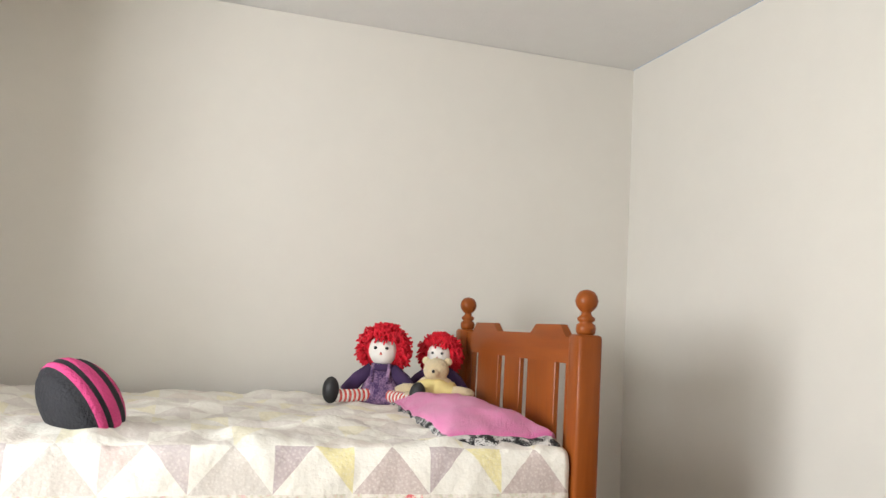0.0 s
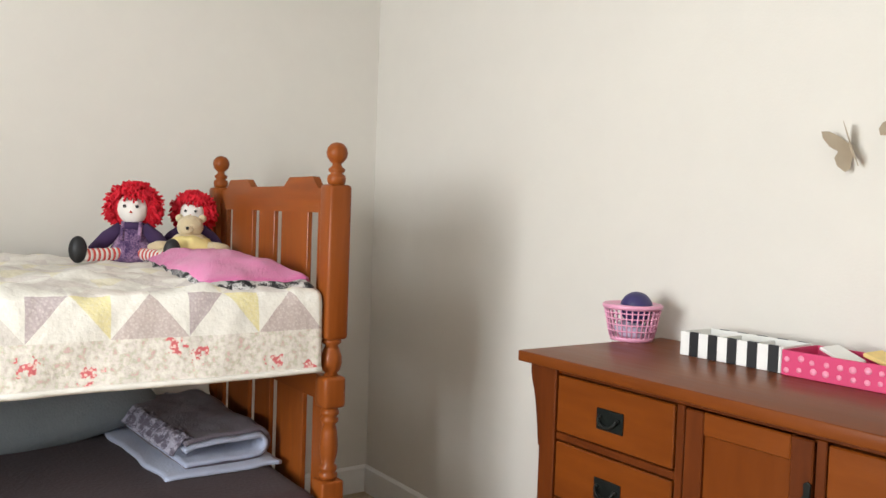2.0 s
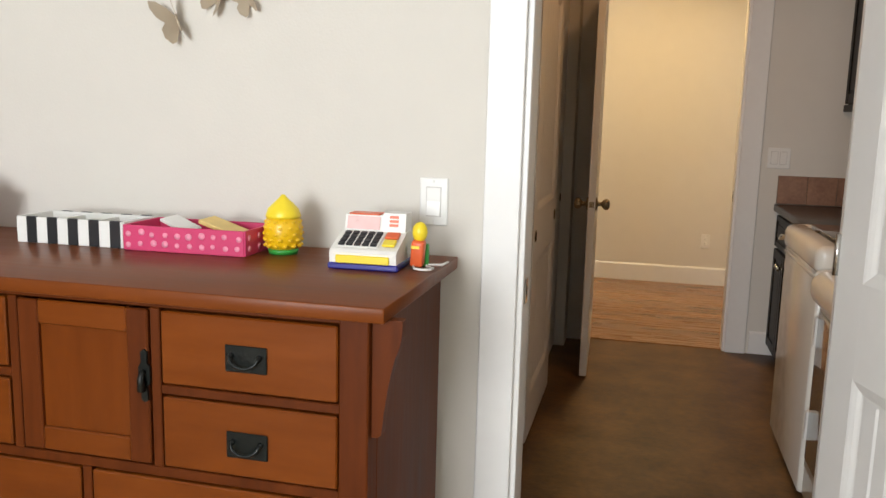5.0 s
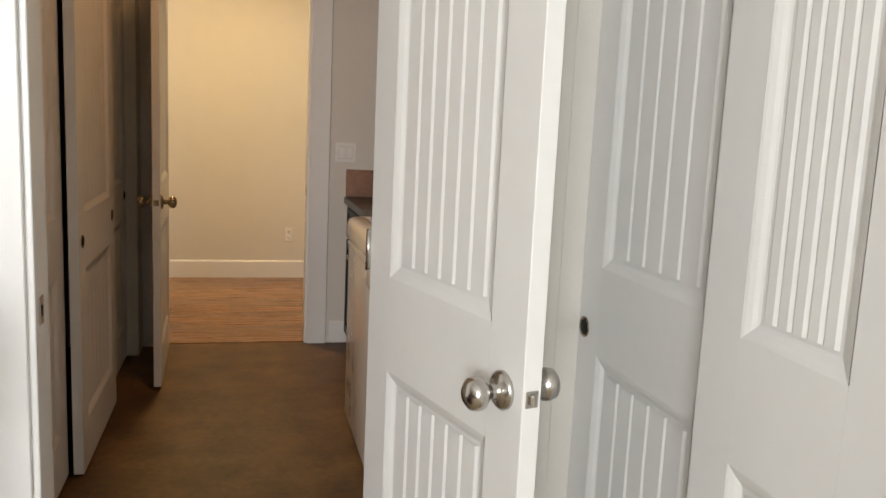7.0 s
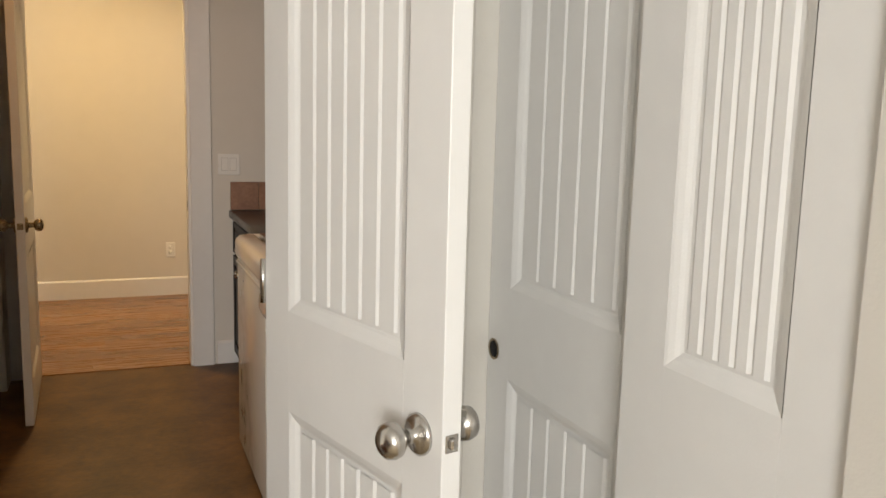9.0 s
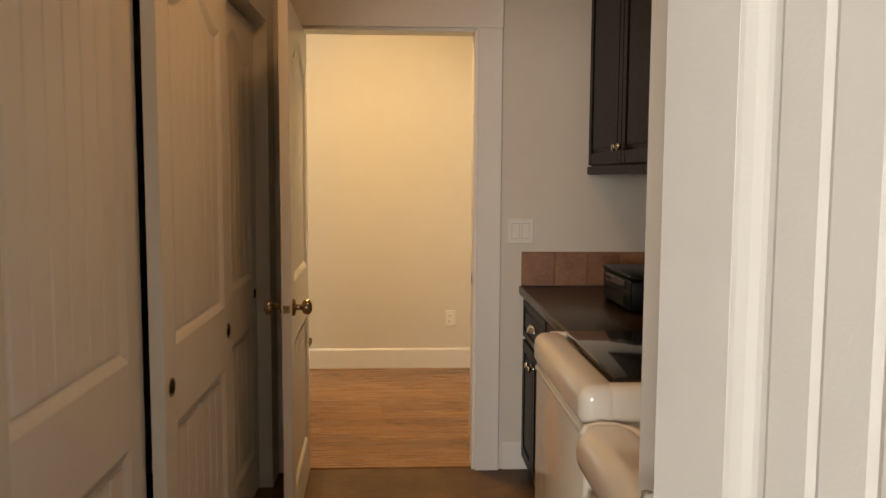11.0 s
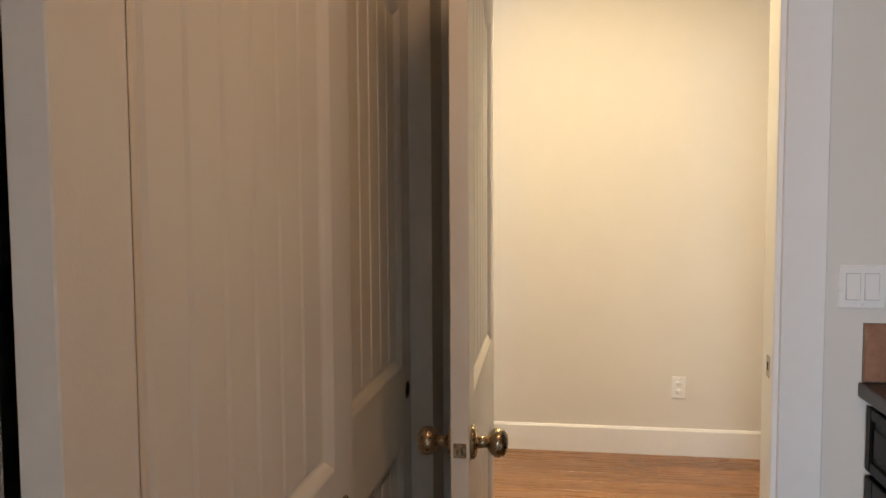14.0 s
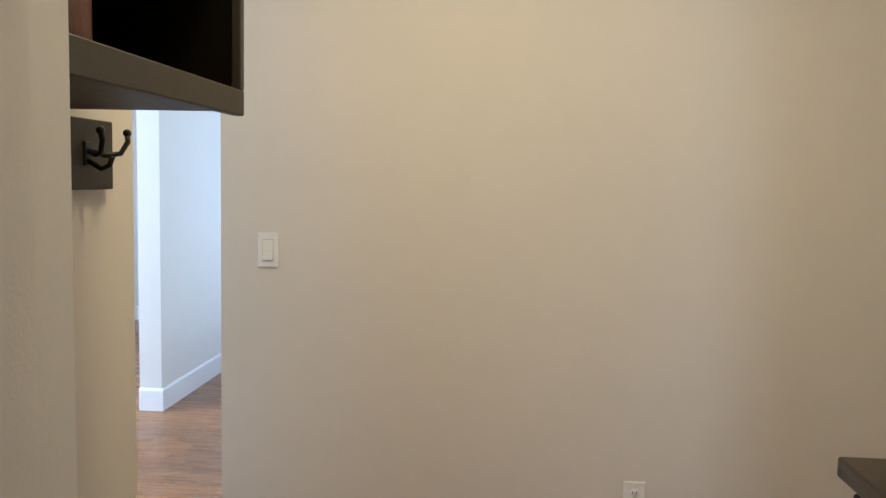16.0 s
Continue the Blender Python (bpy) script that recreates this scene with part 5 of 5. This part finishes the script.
part("output_tray", Mb().box(0.735, 2.22, 0.925, 0.75, 2.50, 0.970, 0.003), BLACK, pr)
part("paper_rest", Mb().box(0.988, 2.25, 1.046, 0.996, 2.47, 1.10, 0.002), BLACKP, pr)
for fx in (0.765, 1.0):
    for fy in (2.18, 2.54):
        part("foot", Mb().lathe([(0.012, 0.910), (0.012, 0.918)], (fx, fy, 0), n=10), BLACKP, pr)
tagged(part("paper_sheet", Mb().sheet(lambda u, v: (0.999 + 0.05 * v + 0.008 * math.sin(3 * v), 2.255 + 0.21 * u, 1.052 + 0.22 * v), 6, 8, 0.001), CARD), "white paper sheet standing in the printer", "paper")


# washer and dryer
def rounded_top(mb, x0, x1, y0, y1, z0, z1, r, mi=0):
    mb.box(x0, y0, z0, x1, y1, z1, r, mi, seg=5)


def console(y0, y1, z0):
    """Swept control bulge at the back of a machine, round at both ends."""
    prof = [(0.655 + 0.36 * u, (0.195 + 0.91 - z0 - 0.01) * (u * u * (3 - 2 * u)) ** 0.9) for u in [i / 14 for i in range(15)]]
    prof += [(1.015 + 0.022 * math.sin(a), prof[-1][1] - 0.024 * (1 - math.cos(a))) for a in (0.5, 1.0, 1.5)] + [(1.037, 0.0)]
    n, vs, fs = 26, [], []
    for j in range(n + 1):
        w = abs(2 * j / n - 1)
        k = math.sqrt(max(0.0, 1 - (max(0.0, w - 0.86) / 0.14) ** 2))
        for x, h in prof:
            vs.append((x, y0 + (y1 - y0) * (0.5 - 0.5 * math.cos(math.pi * j / n)), z0 + h * k))
    q = len(prof)
    for j in range(n):
        for i in range(q - 1):
            fs.append((j * q + i, j * q + i + 1, (j + 1) * q + i + 1, (j + 1) * q + i))
    mb = Mb()
    mb.add(vs, fs, 0, True)
    return mb


ws = thing("washing_machine", "white top-loading washing machine with black glass lid", "washer")
WX, WY0, WY1 = 0.320, 1.005, 1.672
part("cabinet", Mb().box(WX, WY0 + 0.004, 0.075, 1.03, WY1 - 0.004, 0.86, 0.012, seg=2), ENAMEL, ws)
tm = Mb()
tm.box(WX - 0.012, WY0, 0.845, WX + 0.085, WY1, 0.945, 0.034, seg=5)
tm.box(WX + 0.03, WY0 + 0.0015, 0.8455, 1.0, WY0 + 0.075, 0.9442, 0.034, seg=5)
tm.box(WX + 0.03, WY1 - 0.03, 0.8455, 1.0, WY1 - 0.0015, 0.9442, 0.014, seg=4)
tm.box(WX + 0.02, WY0 + 0.03, 0.846, 0.99, WY1 - 0.02, 0.915)
part("top_rim", tm, ENAMEL, ws)
part("glass_lid", Mb().box(WX + 0.086, WY0 + 0.072, 0.915, 0.80, WY1 - 0.012, 0.9465, 0.004, seg=2), GLASSB, ws)
part("console", console(WY0 + 0.005, WY1 - 0.005, 0.912), ENAMEL, ws)
for fx in (WX + 0.06, 0.97):
    for fy in (WY0 + 0.06, WY1 - 0.06):
        part("foot", Mb().lathe([(0.02, 0.0), (0.02, 0.035)], (fx, fy, FZ), n=10), BLACKP, ws)
part("ridge", Mb().box(WX - 0.006, WY0 + 0.012, 0.826, WX + 0.006, WY1 - 0.012, 0.842, 0.005, seg=3), ENAMEL, ws)

dy = thing("dryer", "white front-loading dryer with a dark window door", "dryer")
DY0, DY1 = 0.325, 1.001
part("cabinet", Mb().box(WX + 0.012, DY0 + 0.004, 0.075, 1.03, DY1 - 0.004, 0.86, 0.012, seg=2), ENAMEL, dy)
dm = Mb()
dm.box(WX - 0.030, DY0, 0.755, WX + 0.115, DY1 - 0.001, 0.872, 0.05, seg=7)
dm.box(WX + 0.04, DY0 + 0.002, 0.80, 1.0, DY1 - 0.002, 0.846, 0.01, seg=3)
part("top_rim", dm, ENAMEL, dy)
swoop = [(0.305, 0.955, 0.852), (0.315, 0.975, 0.860), (0.345, 0.985, 0.864), (0.380, 0.975, 0.864), (0.408, 0.945, 0.864), (0.424, 0.90, 0.864), (0.434, 0.82, 0.864), (0.438, 0.70, 0.864), (0.438, 0.42, 0.862), (0.425, 0.37, 0.860), (0.39, 0.35, 0.85)]
part("top_ridge", Mb().tube(swoop, 0.010, 8), ENAMEL, dy)
dd = part("door", Mb().box(WX + 0.002, DY0 + 0.06, 0.20, WX + 0.014, DY1 - 0.055, 0.78, 0.004, seg=2), ENAMEL, dy)
part("door_window", Mb().box(WX - 0.006, DY0 + 0.09, 0.24, WX + 0.004, DY1 - 0.085, 0.745, 0.004, seg=2), GLASSB, dd)
for hz in (0.30, 0.62):
    part("door_hinge", Mb().box(WX - 0.010, DY1 - 0.075, hz, WX + 0.008, DY1 - 0.05, hz + 0.10, 0.003), PLATE, dd)
part("console", console(DY0 + 0.005, DY1 - 0.005, 0.843), ENAMEL, dy)
for fx in (WX + 0.06, 0.97):
    for fy in (DY0 + 0.06, DY1 - 0.06):
        part("foot", Mb().lathe([(0.02, 0.0), (0.02, 0.035)], (fx, fy, FZ), n=10), BLACKP, dy)

switch_plate("light_switch", pose(0.452, 2.9395, 1.162), w=0.118, gangs=2, label="white two-gang rocker switch above the backsplash")

# ceiling lamps
GLOW = bpy.data.materials.new("lit_lamp_glass")
GLOW.use_nodes = True
gb = GLOW.node_tree.nodes["Principled BSDF"]
gb.inputs["Base Color"].default_value = (0.9, 0.85, 0.75, 1)
gb.inputs["Emission Color"].default_value = (1.0, 0.78, 0.5, 1)
gb.inputs["Emission Strength"].default_value = 3.0
for x, y in ((-0.05, 1.45), (-0.3, 3.70)):
    lt = thing("ceiling_lamp", "flush round ceiling lamp, lit warm", "ceiling lamp", pose(x, y, H))
    part("base", Mb().lathe([(0.0, 0.0), (0.16, 0.0), (0.16, -0.015), (0.0, -0.015)], n=28), NICKEL, lt)
    part("diffuser", Mb().lathe([(0.15, -0.015), (0.145, -0.022), (0.08, -0.027), (0.0, -0.028)], n=28), GLOW, lt)

# ---- mudroom and hall ----
mk = thing("mudroom_cabinet", "dark espresso cabinet with a stone-look top and cup pulls", "cabinet")
MX, MY0, MY1 = 0.478, 3.085, 3.915
part("body", Mb().box(MX + 0.018, MY0, 0.10, 1.148, MY1, 0.868), DARKCAB, mk)
part("toe_kick", Mb().box(MX + 0.07, MY0, FZ, 1.148, MY1, 0.10), BLACK, mk)
part("worktop", Mb().box(0.455, MY0 - 0.01, 0.870, 1.1485, 3.933, 0.910, 0.006, seg=2), GRANITE, mk)
d = raised_door("drawer_front", mk, MX, 3.50, 0.655, MY1 - 0.012, 0.85)
cup_pull(d, MX - 0.002, 3.705, 0.755)
d = raised_door("cabinet_door", mk, MX, 3.50, 0.115, MY1 - 0.012, 0.64)
round_knob(d, MX - 0.002, 3.55, 0.58)
d = raised_door("drawer_front", mk, MX, MY0 + 0.012, 0.655, 3.49, 0.85)
cup_pull(d, MX - 0.002, 3.29, 0.755)
d = raised_door("cabinet_door", mk, MX, MY0 + 0.012, 0.115, 3.49, 0.64)
round_knob(d, MX - 0.002, 3.44, 0.58)

CB = thing("wall_cubby", "taupe-painted open wall cubby above the hooks", "shelf")
CX0, CX1, CY0, CY1, CZ0, CZ1 = -1.035, -0.672, 3.085, 3.832, 1.520, 2.20
part("bottom_board", Mb().box(CX0, CY0, CZ0 + 0.008, CX1, CY1, CZ0 + 0.03, 0.001), SHELF, CB)
part("top_board", Mb().box(CX0, CY0, CZ1 - 0.025, CX1, CY1, CZ1, 0.001), SHELF, CB)
part("face_rail", Mb().box(CX1 - 0.004, CY0, CZ0, CX1 + 0.016, CY1 + 0.001, CZ0 + 0.045, 0.002), SHELF, CB)
part("face_rail", Mb().box(CX1 - 0.004, CY0, CZ1 - 0.045, CX1 + 0.016, CY1 + 0.001, CZ1, 0.002), SHELF, CB)
# sides, back and inner shelf: the cubby's inner shade is put into near-black colours
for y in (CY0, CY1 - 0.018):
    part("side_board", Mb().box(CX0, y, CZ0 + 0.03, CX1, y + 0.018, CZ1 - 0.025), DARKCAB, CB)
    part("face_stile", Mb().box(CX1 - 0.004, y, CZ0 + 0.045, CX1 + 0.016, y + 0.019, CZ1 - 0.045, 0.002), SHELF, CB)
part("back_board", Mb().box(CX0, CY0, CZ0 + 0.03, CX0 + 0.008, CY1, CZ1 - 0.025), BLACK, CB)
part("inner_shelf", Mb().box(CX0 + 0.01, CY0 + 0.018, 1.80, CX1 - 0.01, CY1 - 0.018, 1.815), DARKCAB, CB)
WICK = mat("brown_glazed_clay", (0.07, 0.026, 0.014), 0.4, var=0.3, scale=20, bump=0.2, bscale=60)
tagged(part("clay_jar", Mb().lathe([(0.0, 0.0), (0.052, 0.0), (0.060, 0.03), (0.060, 0.10), (0.046, 0.135), (0.040, 0.15), (0.050, 0.185), (0.052, 0.21), (0.044, 0.21), (0.036, 0.15), (0.0, 0.14)], n=24), WICK, at=pose(-0.80, 3.44, CZ0 + 0.031)), "brown glazed clay jar in the open wall cubby", "jar")
hbk = thing("hook_rail", "taupe board with black double coat hooks", "coat hooks")
part("board", Mb().box(-1.036, 3.085, 1.378, -1.016, 4.06, 1.5195, 0.002), SHELF, hbk)
for y in (3.25, 3.60, 3.95):
    hk = part("coat_hook", Mb().box(-1.017, y - 0.014, 1.425, -1.011, y + 0.014, 1.475, 0.002), IRON, hbk, "black iron double hook")
    for sy in (-1, 1):
        part("prong", Mb().tube([(-1.012, y, 1.455), (-0.985, y + sy * 0.02, 1.447), (-0.965, y + sy * 0.04, 1.452), (-0.955, y + sy * 0.052, 1.476), (-0.958, y + sy * 0.055, 1.492)], 0.0055, 8), IRON, hk)
        part("tip", Mb().ball((-0.958, y + sy * 0.055, 1.494), 0.0085, n=6), IRON, hk)
    part("lower_prong", Mb().tube([(-1.012, y, 1.435), (-0.985, y, 1.42), (-0.968, y, 1.428), (-0.962, y, 1.445)], 0.0055, 8), IRON, hk)
bn2 = thing("bench", "dark wooden bench against the mudroom wall", "bench")
part("seat", Mb().box(-1.03, 3.085, 0.385, -0.64, 4.19, 0.42, 0.004), DARKCAB, bn2)
for y in (3.09, 3.58, 4.145):
    part("support", Mb().box(-1.01, y, FZ, -0.68, y + 0.035, 0.385, 0.002), DARKCAB, bn2)
switch_plate("light_switch", pose(-0.947, 4.9595, 1.172), label="white rocker light switch on the mudroom wall")
switch_plate("power_outlet", pose(0.254, 4.9595, 0.402), label="white duplex power outlet low on the mudroom wall", outlet=True)

# ---- floor planks, last ----
rngp = random.Random(11)
PLW = 0.127
plank_meshes = {}


def plank_mesh(length):
    key = round(length, 3)
    if key not in plank_meshes:
        plank_meshes[key] = Mb().box(-length / 2 + 0.0003, -PLW / 2 + 0.0003, -0.012, length / 2 - 0.0003, PLW / 2 - 0.0003, 0.0, 0.0005).mesh("plank", LAMIN)
    return plank_meshes[key]


rest = Mb()
y = 2.977 + PLW / 2
while y < 9.6:
    x = -4.55 + rngp.uniform(-1.1, 0)
    while x < 1.25:
        ln = 1.22
        x0, x1 = max(x, -4.6), min(x + ln, 1.25)
        if x1 - x0 > 0.05:
            if y < 8.2 and x1 > -3.2 and (y < 5.0 or x0 < -0.9):
                ob = new("plank", plank_mesh(round(x1 - x0, 2)))
                ob.parent = floor_mud
                ob.matrix_basis = pose((x0 + x1) / 2, y, FZ)
            else:
                rest.box(x0 + 0.0007, y - PLW / 2 + 0.0006, FZ - 0.012, x1 - 0.0007, y + PLW / 2 - 0.0006, FZ)
        x += ln
    y += PLW
tagged(part("far_planks", rest, LAMIN, floor_mud), kind="stuff")
part("threshold", Mb().box(FX0 + 0.02, 2.962, FZ - 0.004, FX1 - 0.02, 2.985, FZ + 0.004, 0.002), LAMIN, floor_mud)
